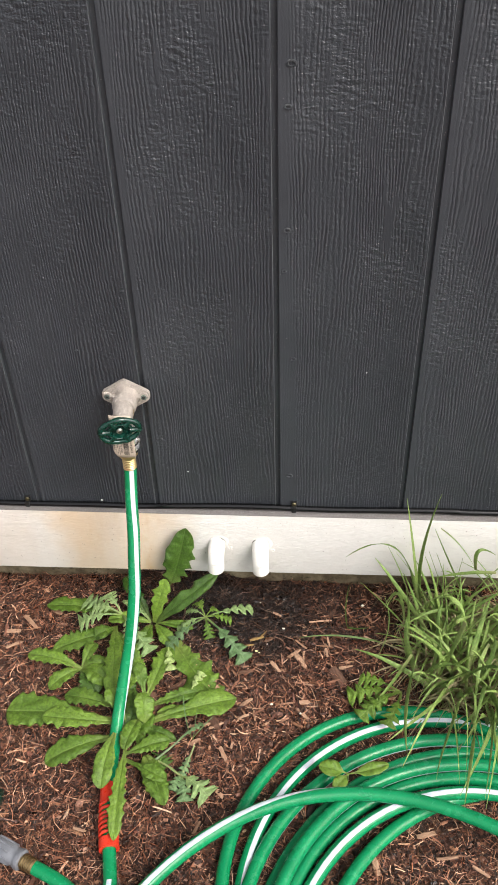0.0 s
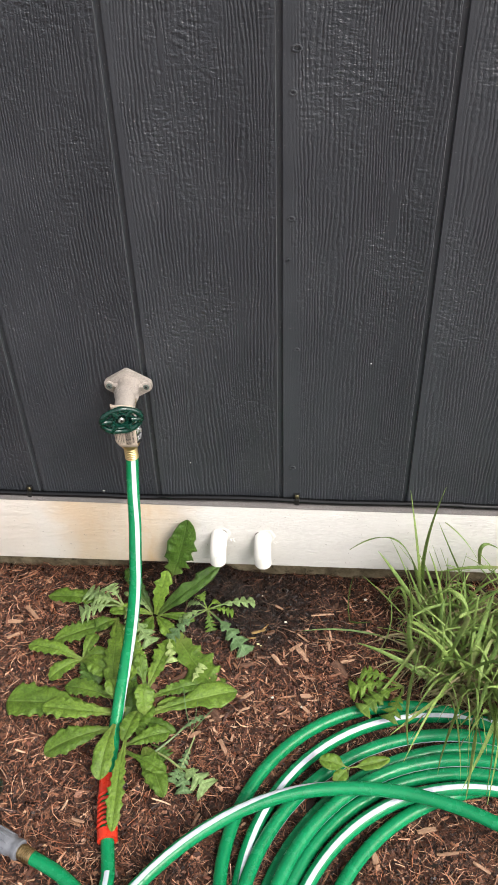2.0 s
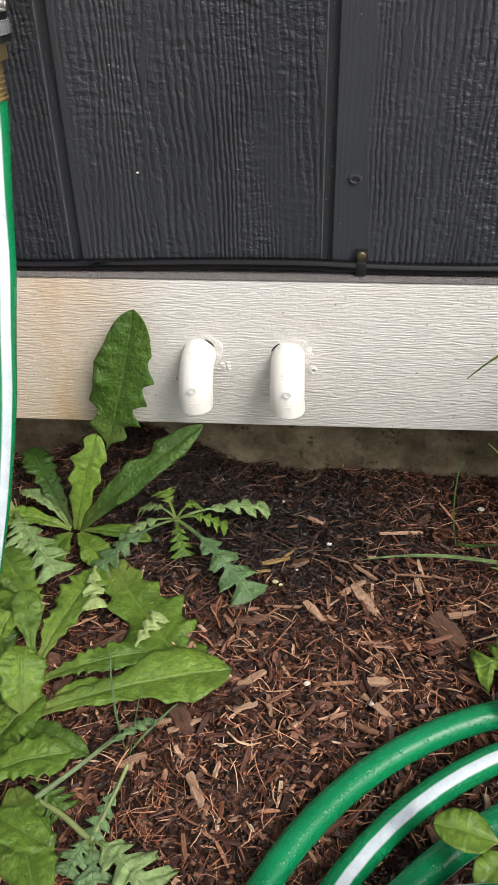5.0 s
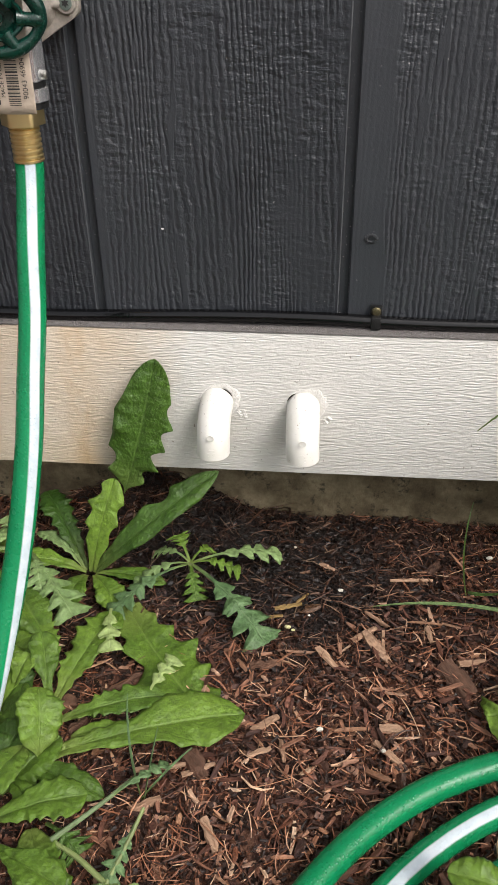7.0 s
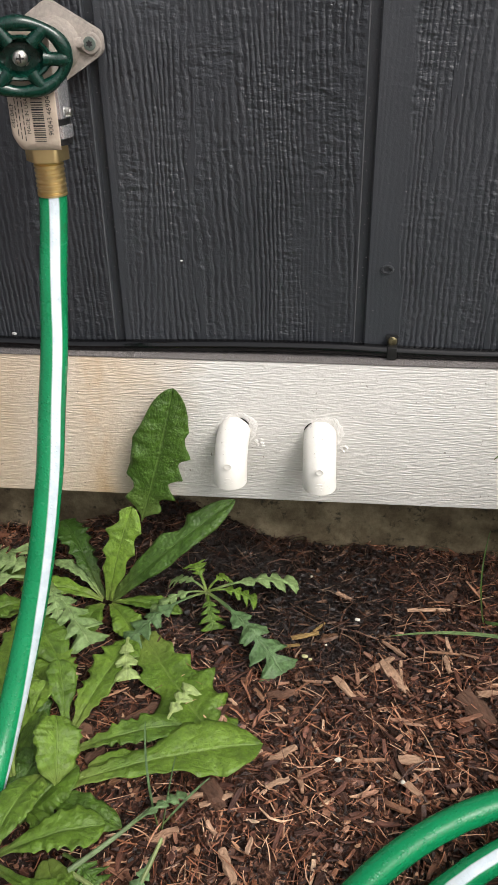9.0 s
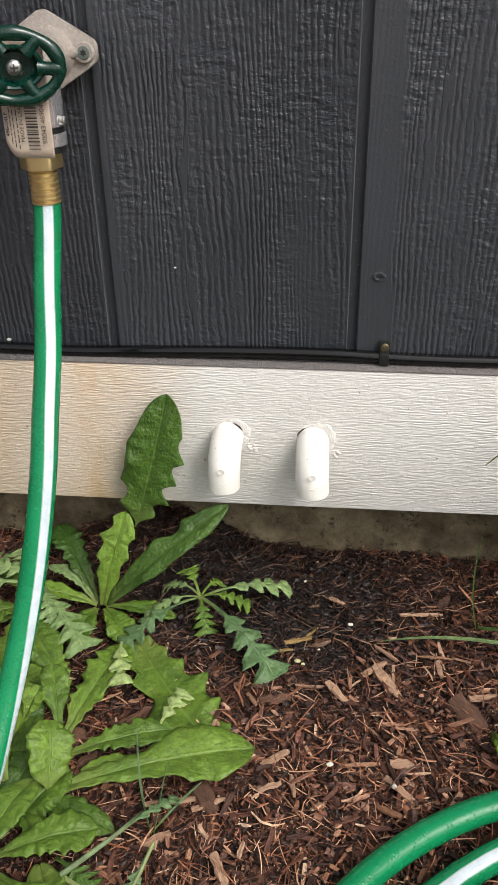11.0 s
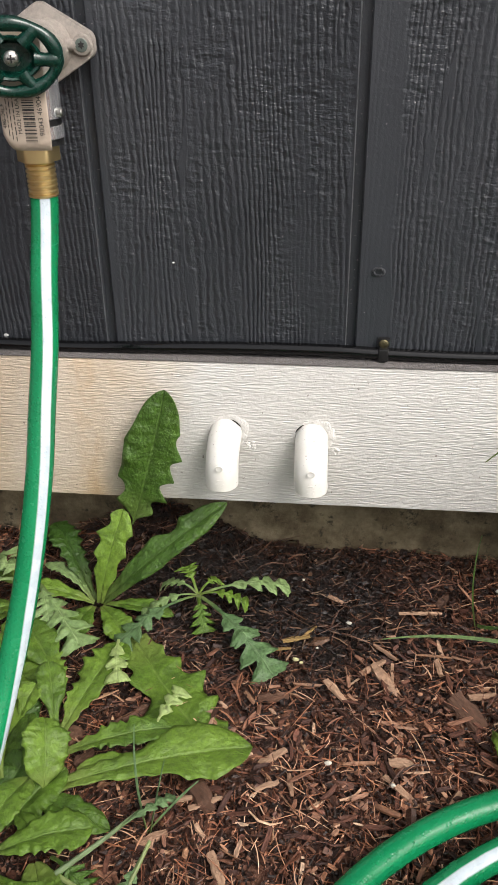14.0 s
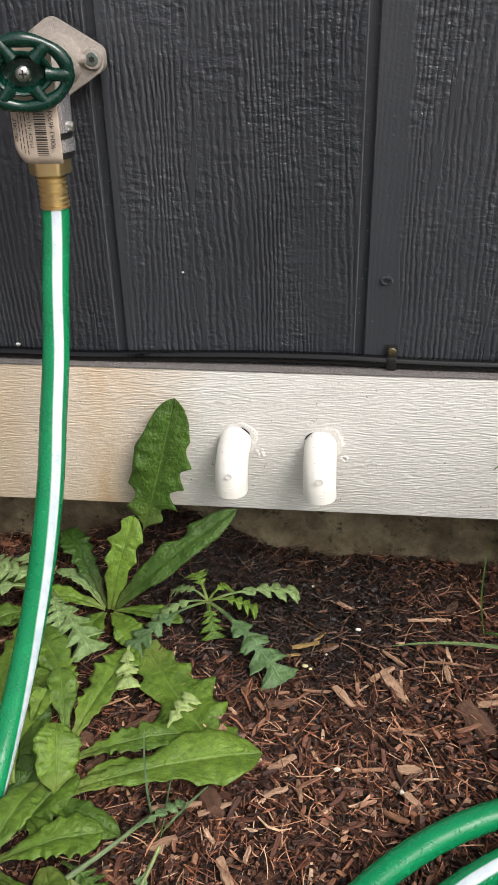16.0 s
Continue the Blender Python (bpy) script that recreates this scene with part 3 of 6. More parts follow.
first = None
for k in range(-16, 16):
    x = (k + 0.5) * BOARD + 0.0006
    if first is None:
        first = part("siding_board", board_mesh(), SIDING, wall)
        first.matrix_basis = Matrix.Translation((x, 0, 0))
        strip = first.data
        strip.materials.append(SIDING_EDGE)
        strip.materials.append(LIT_EDGE)
    else:
        b = new("siding_board", strip)
        b.parent = wall
        b.matrix_basis = Matrix.Translation((x, 0, 0))
    if k % 6 == 0:                              # a sheet begins every six boards
        b.material_slots[0].link = "OBJECT"
        b.material_slots[0].material = SIDING_LAP


def nail_head(x, z, r, mat=NAIL_PAINT, squash=0.7, name="nail_head", label=""):
    bm = lathe(([(r * 0.2, 0.0016), (r * 0.75, 0.0012), (r, 0.0), (r * 0.9, -0.002)] if mat == WHITE_BLOB else [(r * 0.08, -0.0008), (r * 0.42, -0.0006), (r * 0.62, 0.0018), (r * 0.82, 0.0016), (r, 0.0), (r * 0.9, -0.002)])[::-1], Matrix.Translation((x, -0.0002, z)) @ OUT @ Matrix.Diagonal((1, squash, 1, 1)), 12)
    return part(name, bm, mat, wall, label)


for x, z, r in ((0.020, 0.310, 0.0058), (0.025, 0.534, 0.0050), (0.021, 0.935, 0.0070), (0.016, 0.732, 0.0056), (0.012, 0.674, 0.0040), (0.017, 0.887, 0.0052), (-0.249, 0.835, 0.003), (-0.391, 0.598, 0.003), (-0.292, 0.545, 0.0026)):
    nail_head(x, z, r)
for x, z, r in ((-0.297, 0.246, 0.0024), (0.132, 0.512, 0.0010), (-0.145, 0.314, 0.0012)):
    nail_head(x, z, r, WHITE_BLOB, 0.6, "paint_spatter", "white paint spatter")

skirt = block((-HALF, -0.018, 0.0970), (HALF, 0.004, 0.2345), 0.0022)
for v in skirt.verts:                           # the lower edge runs slightly out of level
    if v.co.z < 0.11:
        v.co.z += 0.0065 * (v.co.x - 0.10)
trim = part("trim", skirt, TRIM)
tagged(trim, "white painted rough-sawn skirt board with a tan water stain", "trim board", kind="structure")
flash = part("trim", block((-HALF, -0.0184, 0.2348), (HALF, 0.003, 0.2360), 0.0004), FLASHING)
tagged(flash, "grey metal flashing strip on top of the skirt board", "flashing", kind="structure")

footing = part("foundation", block((-HALF, 0.058, -0.30), (HALF, 0.25, 0.24), 0.004), CONCRETE)
tagged(footing, "rough tan concrete foundation under the skirt board", "foundation", kind="structure")
for end in (-1, 1):
    side = part("wall_end", block((end * HALF - 0.06 * (end > 0), 0.046, 0.10), (end * HALF + 0.06 * (end < 0), 5.0, WALL_TOP), 0.003), SIDING)
    tagged(side, "charcoal painted end wall of the shed", "wall", kind="structure")
back = part("wall_south", block((-HALF, 5.001, -0.2), (HALF, 5.06, WALL_TOP), 0.003), SIDING)
tagged(back, "charcoal painted far wall of the shed", "wall", kind="structure")
roof = part("roof", block((-HALF - 0.1, -0.12, WALL_TOP + 0.001), (HALF + 0.1, 5.2, WALL_TOP + 0.12), 0.01), FLASHING)
tagged(roof, "plain grey roof edge above the siding", "roof", kind="structure")


def ground_height(x, y):
    if abs(x) > 1.2 or y < -1.2 or y > 0.3:
        return GROUND
    bank = 0.046 * math.exp(-((x + 0.185) / 0.075) ** 2) * max(0.0, min(1.0, (y + 0.035) / 0.085)) ** 1.5
    return GROUND + bank + 0.006 * (noise.noise(Vector((x * 9, y * 9, 0.3)))) + 0.004 * noise.noise(Vector((x * 45, y * 45, 2.0)))


def ground_sheet():
    xs = [-90, -30, -10, -4, -2, -1.3, -0.9] + [round(-0.7 + 0.008 * k, 4) for k in range(176)] + [0.9, 1.3, 2, 4, 10, 30, 90]
    ys = [-90, -30, -10, -4, -2, -1.3, -0.9] + [round(-0.75 + 0.008 * k, 4) for k in range(106)] + [0.2, 0.6, 2, 6, 12, 30, 90]
    verts = [(x, y, ground_height(x, y)) for y in ys for x in xs]
    w = len(xs)
    faces = [(j * w + i, j * w + i + 1, (j + 1) * w + i + 1, (j + 1) * w + i) for j in range(len(ys) - 1) for i in range(w - 1)]
    me = bpy.data.meshes.new("ground")
    me.from_pydata(verts, [], faces)
    me.polygons.foreach_set("use_smooth", [True] * len(faces))
    me.materials.append(SOIL)
    return tagged(new("ground", me), "dark brown garden soil under bark mulch", "ground", kind="structure")


bed = ground_sheet()


# ---------------------------------------------------------------- cable along the wall
cable = thing("cable", (0, -0.005, 0.24), "thin black cable clipped along the wall above the skirt board", "cable")
part("jacket", sweep(spline([(-HALF, -0.005, 0.2426), (-1.2, -0.005, 0.2396), (-0.60, -0.005, 0.2401), (-0.43, -0.0055, 0.2396), (-0.30, -0.006, 0.2410), (-0.235, -0.006, 0.2398), (-0.154, -0.0055, 0.2421),
    (-0.08, -0.005, 0.2436), (-0.01, -0.005, 0.2436), (0.028, -0.005, 0.2421), (0.105, -0.005, 0.2411), (0.28, -0.005, 0.2436), (0.6, -0.005, 0.2416), (HALF, -0.005, 0.2426)], 0.01), 0.0050, 14), BLACK_CABLE, cable)
for x, z in ((0.028, 0.2424), (-0.424, 0.2406)):
    clip = thing("cable_clip", (x, -0.004, z), "small black cable clip with a brass screw on the siding", "cable clip", "cable clips")
    bm = block((x - 0.0050, -0.0046, z + 0.003), (x + 0.0050, -0.0002, z + 0.0128), 0.0010)
    block((x - 0.0042, -0.0114, z - 0.0058), (x + 0.0042, -0.0002, z + 0.0058), 0.0020, bm)
    part("clip_body", bm, BLACK_CLIP, clip)
    part("screw", lathe([(0.0036, 0.0), (0.0040, 0.0010), (0.0030, 0.0024), (0.0008, 0.0028)], Matrix.Translation((x, -0.0046, z + 0.0084)) @ OUT, 16), OLD_BRASS, clip, "dull brass screw head")


# ---------------------------------------------------------------- two drain elbows
def drain_elbow(x, level, lean, caulk_seed, crack):
    rnd = random.Random(caulk_seed)
    ob = thing("drain_elbow", (x, -0.018, level), "white plastic pipe elbow sticking down out of the skirt board", "pipe elbow", "drain pipe elbows")
    R, r = 0.026, 0.0142
    path = [Vector((x, 0.004, level)), Vector((x, -0.010, level)), Vector((x, -0.020, level))]
    for a in range(10, 91, 10):
        t = radians(a)
        path.append(Vector((x + lean * a / 90, -0.020 - R * math.sin(t), level - R * (1 - math.cos(t)))))
    end = path[-1]
    path += [end + Vector((lean * 0.4, 0.0, -0.004)), end + Vector((lean * 0.5, 0.0, -0.0075))]
    outer = sweep(path, r, 28, caps=False)
    part("pipe", outer, PVC, ob)
    # inner wall coloured near black, so the shade inside the pipe is painted
    inner = sweep(path[4:] + [path[-1] + Vector((0, 0, -0.0002))], r - 0.0028, 24, caps=False)
    part("bore", inner, BLACK_HOLE, ob, "hollow inside with its shade painted black")
    tip = path[-1]
    rim = lathe([(r - 0.0028, 0.0), (r - 0.0028, -0.0010), (r - 0.0006, -0.0010), (r, -0.0003), (r, 0.0004)], Matrix.Translation(tip), 28)
    part("rim", rim, PVC, ob)
    part("mould_mark", lathe([(0.0030, -0.001), (0.0030, 0.0002), (0.0026, 0.0004), (0.0021, 0.0001), (0.0004, 0.0001)], Matrix.Translation((tip.x, tip.y - r + 0.0001, tip.z + 0.0225)) @ OUT @ Matrix.Diagonal((1.1, 1.0, 0.6, 1)), 18), PVC, ob)
    for k, wide in enumerate((0.0026, 0.0034, 0.0022)):      # moulded lettering, too small to read
        z = tip.z + 0.0035 + 0.0032 * k
        part("moulded_bar", block((tip.x - wide, tip.y - r + 0.0001, z), (tip.x + wide, tip.y - r * 0.90, z + 0.0010), 0.0002), PVC, ob)
    bm = bmesh.new()
    bead = []
    for k in range(40):
        a = 2 * math.pi * k / 40
        w = 1.02 + 0.10 * rnd.random() + 0.22 * max(0, math.cos(a - 0.75)) ** 2
        bead.append(Vector((x + r * w * math.cos(a), -0.0180, level + r * w * math.sin(a))))
    girth = 2 * math.pi * r * 1.1
    sweep(bead, lambda s: 0.0012 + 0.0036 * max(0, math.cos(2 * math.pi * s / girth - 0.6)) ** 3 * (0.7 + 0.6 * noise.noise(Vector((s * 220, caulk_seed, 3)))) + 0.0007 * noise.noise(Vector((s * 260, caulk_seed, 0))), 10, True, bm=bm)
    for v in bm.verts:
        v.co.y = -0.0178 + (v.co.y + 0.0178) * 0.30
    part("caulk", bm, CAULK, ob, "lumpy white caulk bead")
    # a crack where the bead has come away, and a torn flap with loose crumbs beside the pipe
    gap = [Vector((x + 1.06 * r * math.cos(radians(a)), -0.0188, level + 1.06 * r * math.sin(radians(a)))) for a in range(crack - 20, crack + 21, 4)]
    part("crack", sweep(gap, lambda s: 0.0002 + 0.00045 * math.sin(math.pi * min(1, s / 0.0105)), 8), BLACK_HOLE, ob, "dark crack in the caulk")
    flap = [(r * 1.05, -0.004), (r * 1.40, -0.0065), (r * 1.62, -0.001), (r * 1.58, 0.0045), (r * 1.30, 0.0090), (r * 0.98, 0.0105), (r * 1.02, 0.004)]
    part("caulk_flap", plate(rounded(flap, 0.0016, 3), 0.0011, Matrix.Translation((x, -0.0179, level)) @ OUT @ Matrix.Rotation(radians(4), 4, "Y"), 0.0004), CAULK, ob, "torn flap of grey-white caulk")
    for _ in range(6):
        p = Vector((x + r * rnd.uniform(1.25, 1.75), -0.0181, level - 0.0125 + rnd.uniform(-0.006, 0.005)))
        crumb = bmesh.new()
        for v in bmesh.ops.create_icosphere(crumb, subdivisions=1, radius=rnd.uniform(0.0009, 0.0020))["verts"]:
            v.co = p + Vector((v.co.x * 1.3, v.co.y * 0.5, v.co.z)) + 0.0006 * noise.noise_vector(v.co * 900 + p * 70)
        part("caulk_crumb", crumb, CAULK, ob)
    return ob


drain_elbow(-0.1035, 0.1672, -0.0004, 3, 50)
drain_elbow(-0.0285, 0.1658, 0.0010, 8, 138)


# ---------------------------------------------------------------- the outdoor tap
TAP = Vector((-0.2250, -0.0090, 0.4752))
AXIS = Vector((-0.2192, -0.0715, 0.0))


def outdoor_tap():
    tap = thing("outdoor_tap", TAP, "outdoor tap with a dark green handwheel on a cast bronze flange", "tap")
    at = Matrix.Translation(TAP) @ OUT
    part("flange", plate(rounded([(-0.0360, -0.0075), (-0.0360, 0.0060), (-0.001, 0.0280), (0.0360, 0.0065), (0.0360, -0.0070), (0.001, -0.0280)], 0.0045), 0.0065, at, 0.0012), CASTING, tap)
    part("mounting_collar", lathe([(0.0150, -0.0110), (0.0150, -0.0005), (0.0130, 0.0005)], at, 32), CASTING, tap)
    for sx in (-1, 1):
        pad = lathe([(0.0078, 0.0), (0.0072, 0.0085), (0.0064, 0.0094), (0.0050, 0.0094)], at @ Matrix.Translation((sx * 0.0278, -0.0005, 0)), 20)
        boss = part("screw_boss", pad, CASTING, tap)
        head = lathe([(0.0044, 0.0090), (0.0046, 0.0097), (0.0042, 0.0101), (0.0019, 0.0101), (0.0015, 0.0092)], at @ Matrix.Translation((sx * 0.0278, -0.0005, 0)), 18)
        screw = part("screw", head, DULL_STEEL, boss, "dull grey-green star-drive screw")
        # no recess is cut: a flat black star paints the socket's shade
        star = [((0.0027 if k % 2 else 0.0016) * math.cos(math.pi * k / 6), (0.0027 if k % 2 else 0.0016) * math.sin(math.pi * k / 6)) for k in range(12)]
        part("star_socket", plate(star, 0.0004, at @ Matrix.Translation((sx * 0.0278, -0.0005, 0.0100))), INK, boss)
    for sx in (-1, 1):
        web = sweep([at @ Vector((sx * q, -0.0004, h)) for q, h in ((0.010, 0.0115), (0.016, 0.0085), (0.022, 0.0068), (0.026, 0.0060))], lambda s: 0.0046 - 0.06 * s, 12)
        part("web", web, CASTING, tap)
    body = lathe([(0.0190, 0.005), (0.0170, 0.009), (0.0156, 0.014), (0.0150, 0.021), (0.0180, 0.024), (0.0184, 0.030), (0.0168, 0.036), (0.0125, 0.040)], at @ Matrix.Translation((0.002, -0.001, 0)), 28)
    part("valve_body", body, CASTING, tap)
    neck = lathe([(0.0125, 0.041), (0.0138, 0.045), (0.0125, 0.048), (0.0138, 0.051), (0.0125, 0.054), (0.0090, 0.059), (0.0060, 0.084)], at @ Matrix.Translation((0.0045, -0.002, 0)), 24)
    part("packing_neck", neck, CASTING, tap)
    for d in (0.0435, 0.0475, 0.0515):
        part("packing_ring", lathe([(0.0120, d - 0.0016), (0.0146, d - 0.0010), (0.0146, d + 0.0010), (0.0120, d + 0.0016)], at @ Matrix.Translation((0.0045, -0.002, 0)), 24), AGED_BRASS, tap, "tarnished brass packing ring")
    # the outlet barrel that hangs below the body
    drop = Matrix.Translation((AXIS.x, AXIS.y, 0))
    throat = sweep(spline([(TAP.x + 0.002, -0.040, 0.4755), (TAP.x + 0.004, -0.058, 0.474), (AXIS.x - 0.001, AXIS.y + 0.001, 0.466), (AXIS.x, AXIS.y, 0.452)], 0.004), 0.0150, 24)
    part("outlet_bend", throat, CASTING, tap)
    drop = Matrix.Translation((AXIS.x + 0.0020, AXIS.y + 0.0008, 0))
    barrel = lathe([(0.0140, 0.4620), (0.0170, 0.4600), (0.0170, 0.4350), (0.0152, 0.4342), (0.0152, 0.4310), (0.0172, 0.4302), (0.0172, 0.4225), (0.0156, 0.4215), (0.0156, 0.4192), (0.0120, 0.4188)][::-1], drop, 36)
    part("vacuum_breaker", barrel, CHROME, tap, "shiny chrome vacuum breaker barrel")
    for z in (0.4326, 0.4198):
        part("seal_ring", lathe([(0.0140, z - 0.0022), (0.0162, z - 0.0018), (0.0162, z + 0.0018), (0.0140, z + 0.0022)], drop, 32), BLACK_CLIP, tap, "black rubber seal ring")
    part("set_screw", lathe([(0.0030, 0.0), (0.0030, 0.0030), (0.0022, 0.0038), (0.0006, 0.0038)], Matrix.Translation((AXIS.x + 0.0180, AXIS.y - 0.003, 0.4385)) @ Matrix.Rotation(radians(90), 4, "Y"), 14), STEEL, tap)
    nut = [(0.0152 * math.cos(radians(60 * k + 12)), 0.0152 * math.sin(radians(60 * k + 12))) for k in range(6)]
    bm = plate(rounded(nut, 0.002, 3), 0.0110, Matrix.Translation((AXIS.x, AXIS.y, 0.4075)), 0.0010)
    part("hex_nut", bm, BRASS, tap, "brass hexagon nut")
    return tap


tap = outdoor_tap()


def handwheel(parent):
    """Oval six-spoked cast wheel with a dished hub, facing out of the wall."""
    m = Matrix.Translation((-0.2190, -0.0970, 0.4735)) @ Matrix.Rotation(radians(18), 4, "Z") @ Matrix.Rotation(radians(3), 4, "X") @ OUT
    R, r, squat = 0.0279, 0.0041, 0.70
    ring = [m @ Vector((R * math.cos(a), R * squat * math.sin(a), 0.0015)) for a in [2 * math.pi * k / 64 for k in range(64)]]
    bm = sweep(ring, lambda s: r + 0.0006 * math.sin(s * 6 / R), 14, True)
    wheel = part("handwheel", bm, WHEEL_PAINT, parent, "dark green enamelled handwheel with six spokes")
    hub = lathe([(0.0070, -0.0060), (0.0160, -0.0052), (0.0186, -0.0008), (0.0188, 0.0034), (0.0174, 0.0050), (0.0156, 0.0040), (0.0142, -0.0012), (0.0118, -0.0030), (0.0066, -0.0030), (0.0058, 0.0008), (0.0010, 0.0010)], m @ Matrix.Diagonal((1, squat, 1, 1)), 40)
    part("hub", hub, WHEEL_PAINT, wheel)
    for k in range(6):
        a = radians(60 * k - 5)
        line = [m @ Vector((q * math.cos(a), squat * q * math.sin(a), h)) for q, h in ((0.0150, 0.0014), (0.0180, 0.0020), (0.0212, 0.0022), (0.0240, 0.0022), (0.0268, 0.0014))]
        part("spoke", sweep(spline(line, 0.0015), lambda s: 0.0052 - 0.0012 * math.sin(math.pi * min(1, s / 0.0118)), 14), WHEEL_PAINT, wheel)
    screw = lathe([(0.0046, 0.0006), (0.0048, 0.0022), (0.0040, 0.0034), (0.0022, 0.0041), (0.0003, 0.0042)], m, 22)
    screw_ob = part("wheel_screw", screw, STEEL, wheel, "cross-head steel screw")
    # two black bars on the head paint the shade of its cross slots
    cross = block((-0.0025, -0.0005, 0.0032), (0.0025, 0.0005, 0.0044), 0, None, m)
    part("screw_slot", cross, INK, wheel)
    part("screw_slot", block((-0.0005, -0.0025, 0.0032), (0.0005, 0.0025, 0.0044), 0, None, m), INK, wheel)
    return wheel


handwheel(tap)


def hang_tag():
    """Paper product tag bent round the front of the tap's barrel, with a bar code and print."""
    tag = thing("paper_tag", (AXIS.x - 0.006, AXIS.y - 0.02, 0.44), "cream paper tag with a bar code wrapped round the tap", "tag")
    def place(x, z, lift=0.0):
        # x across the tag from its straight edge (0) to the curled edge (0.037)
        bend = 0.0016 * math.sin(math.pi * min(1, x / 0.037)) - 9.0 * max(0, x - 0.026) ** 2
        return Vector((AXIS.x + 0.0178 - x, AXIS.y - 0.0163 - bend - lift + 0.02 * (z - 0.44), z))
    bm = bmesh.new()
    rows = []
    for i in range(26):
        x = 0.0016 + 0.0324 * i / 25
        low = 0.4170 + 0.010 * max(0, (x - 0.025) / 0.009) ** 2.2
        high = 0.4915 + 0.001 * math.sin(x * 80)
        rows.append([bm.verts.new(place(x, low + (high - low) * k / 12)) for k in range(13)])
    for a, b in zip(rows, rows[1:]):
        for k in range(12):
            bm.faces.new((a[k], a[k + 1], b[k + 1], b[k]))
    sheet = part("tag_sheet", bm, TAG_PAPER, tag)
    thick = sheet.modifiers.new("thickness", "SOLIDIFY")
    thick.thickness = 0.0004
    def bar(x0, x1, z0, z1, name="print_bar"):
        b = bmesh.new()
        n = 3
        low = [b.verts.new(place(x0 + (x1 - x0) * k / n, z0, 0.0006)) for k in range(n + 1)]
        top = [b.verts.new(place(x0 + (x1 - x0) * k / n, z1, 0.0006)) for k in range(n + 1)]
        for k in range(n):
            b.faces.new((low[k], low[k + 1], top[k + 1], top[k]))
        o = part(name, b, INK, sheet, "black print")
        o.location.y -= 0.0004
    rnd = random.Random(4)
    z = 0.4225
    while z < 0.4550:
        w = rnd.choice((0.0004, 0.0007, 0.0011))
        bar(0.0100, 0.0178, z, z + w, "barcode_bar")
        z += w + rnd.choice((0.0004, 0.0006, 0.0009))
    for x0, x1, z0, z1 in ((0.0262, 0.0268, 0.424, 0.456), (0.0284, 0.0290, 0.426, 0.454), (0.0236, 0.0243, 0.423, 0.453)):
        while z0 < z1:
            w = rnd.uniform(0.0016, 0.0050)
            bar(x0, x1, z0, min(z1, z0 + w), "print_bar")
            z0 += w + 0.0011
    for words, x, size in (("90043 46904", 0.0060, 0.0046), ("MADE IN USA", 0.0205, 0.0036), ("486-04LF", 0.0308, 0.0040)):
        curve = bpy.data.curves.new("lettering", "FONT")
        curve.body, curve.size, curve.extrude = words, size, 0.00005
        curve.align_x, curve.align_y = "CENTER", "CENTER"
        curve.materials.append(INK)
        o = new("lettering", curve)
        p0, p1 = place(x, 0.4385, 0.0016), place(x + 0.001, 0.4385, 0.0016)
        across = (p0 - p1).normalized()
        up = Vector((0, 0.02, 1)).normalized()
        out = across.cross(up).normalized()
        turn = Matrix((up, -across, out)).transposed().to_4x4()
        o.parent = sheet
        o.matrix_basis = Matrix.Translation(p0 + out * 0.0004) @ turn
        o.matrix_parent_inverse = world_of(sheet).inverted()
    return tag


hang_tag()


# ---------------------------------------------------------------- the garden hose
HOSE_R = 0.0098
hose = thing("garden_hose", (-0.217, -0.09, 0.386), "green garden hose with a white stripe, coiled on mulch", "hose")
ribs = [(0.0085, 0.4085), (0.0098, 0.4080), (0.0098, 0.4062)]
for k in range(6):
    z = 0.4055 - 0.0034 * k
    ribs += [(0.0094, z), (0.0104, z - 0.0008), (0.0104, z - 0.0021), (0.0094, z - 0.0027)]
ribs += [(0.0106, 0.3849), (0.0106, 0.3838), (0.0098, 0.3832)]
part("coupling", lathe(ribs[::-1], Matrix.Translation((AXIS.x, AXIS.y, 0)), 30), BRASS, hose, "ribbed brass coupling")
DOWN = [(-0.2193, -0.0715, 0.3845), (-0.2194, -0.0722, 0.378), (-0.2199, -0.0780, 0.360), (-0.2195, -0.094, 0.328), (-0.2174, -0.116, 0.288), (-0.2168, -0.140, 0.250), (-0.2168, -0.163, 0.210), (-0.2215, -0.183, 0.165), (-0.2285, -0.203, 0.121), (-0.2365, -0.227, 0.080),
        (-0.2430, -0.256, 0.045), (-0.2455, -0.293, 0.022), (-0.2450, -0.335, 0.010), (-0.2430, -0.379, 0.006), (-0.2350, -0.422, 0.006), (-0.2235, -0.471, 0.006), (-0.2135, -0.515, 0.005)]
down = spline(DOWN, 0.005)
part("tube", sweep(down, HOSE_R, 20, phase=lambda s: -0.37 - 1.87 * s if s < 0.30 else -0.93 - 6.0 * (s - 0.30)), HOSE, hose)

# loops in the order the hose runs: centre x, y, radius, height, turn of the stripe
LOOPS = ((0.378, -0.664, 0.312, 0.003, 3.0), (0.311, -0.646, 0.283, 0.011, -0.15), (0.300, -0.620, 0.283, 0.004, 3.0), (0.307, -0.626, 0.305, 0.020, -1.95),
         (0.330, -0.642, 0.347, 0.004, 3.0), (0.287, -0.600, 0.320, 0.015, -1.9), (0.273, -0.547, 0.307, 0.005, -0.35), (0.223, -0.509, 0.282, 0.004, 3.2), (0.143, -0.800, 0.410, 0.038, 1.9))


def smooth_step(t):
    t = max(0.0, min(1.0, t))
    return t * t * (3 - 2 * t)


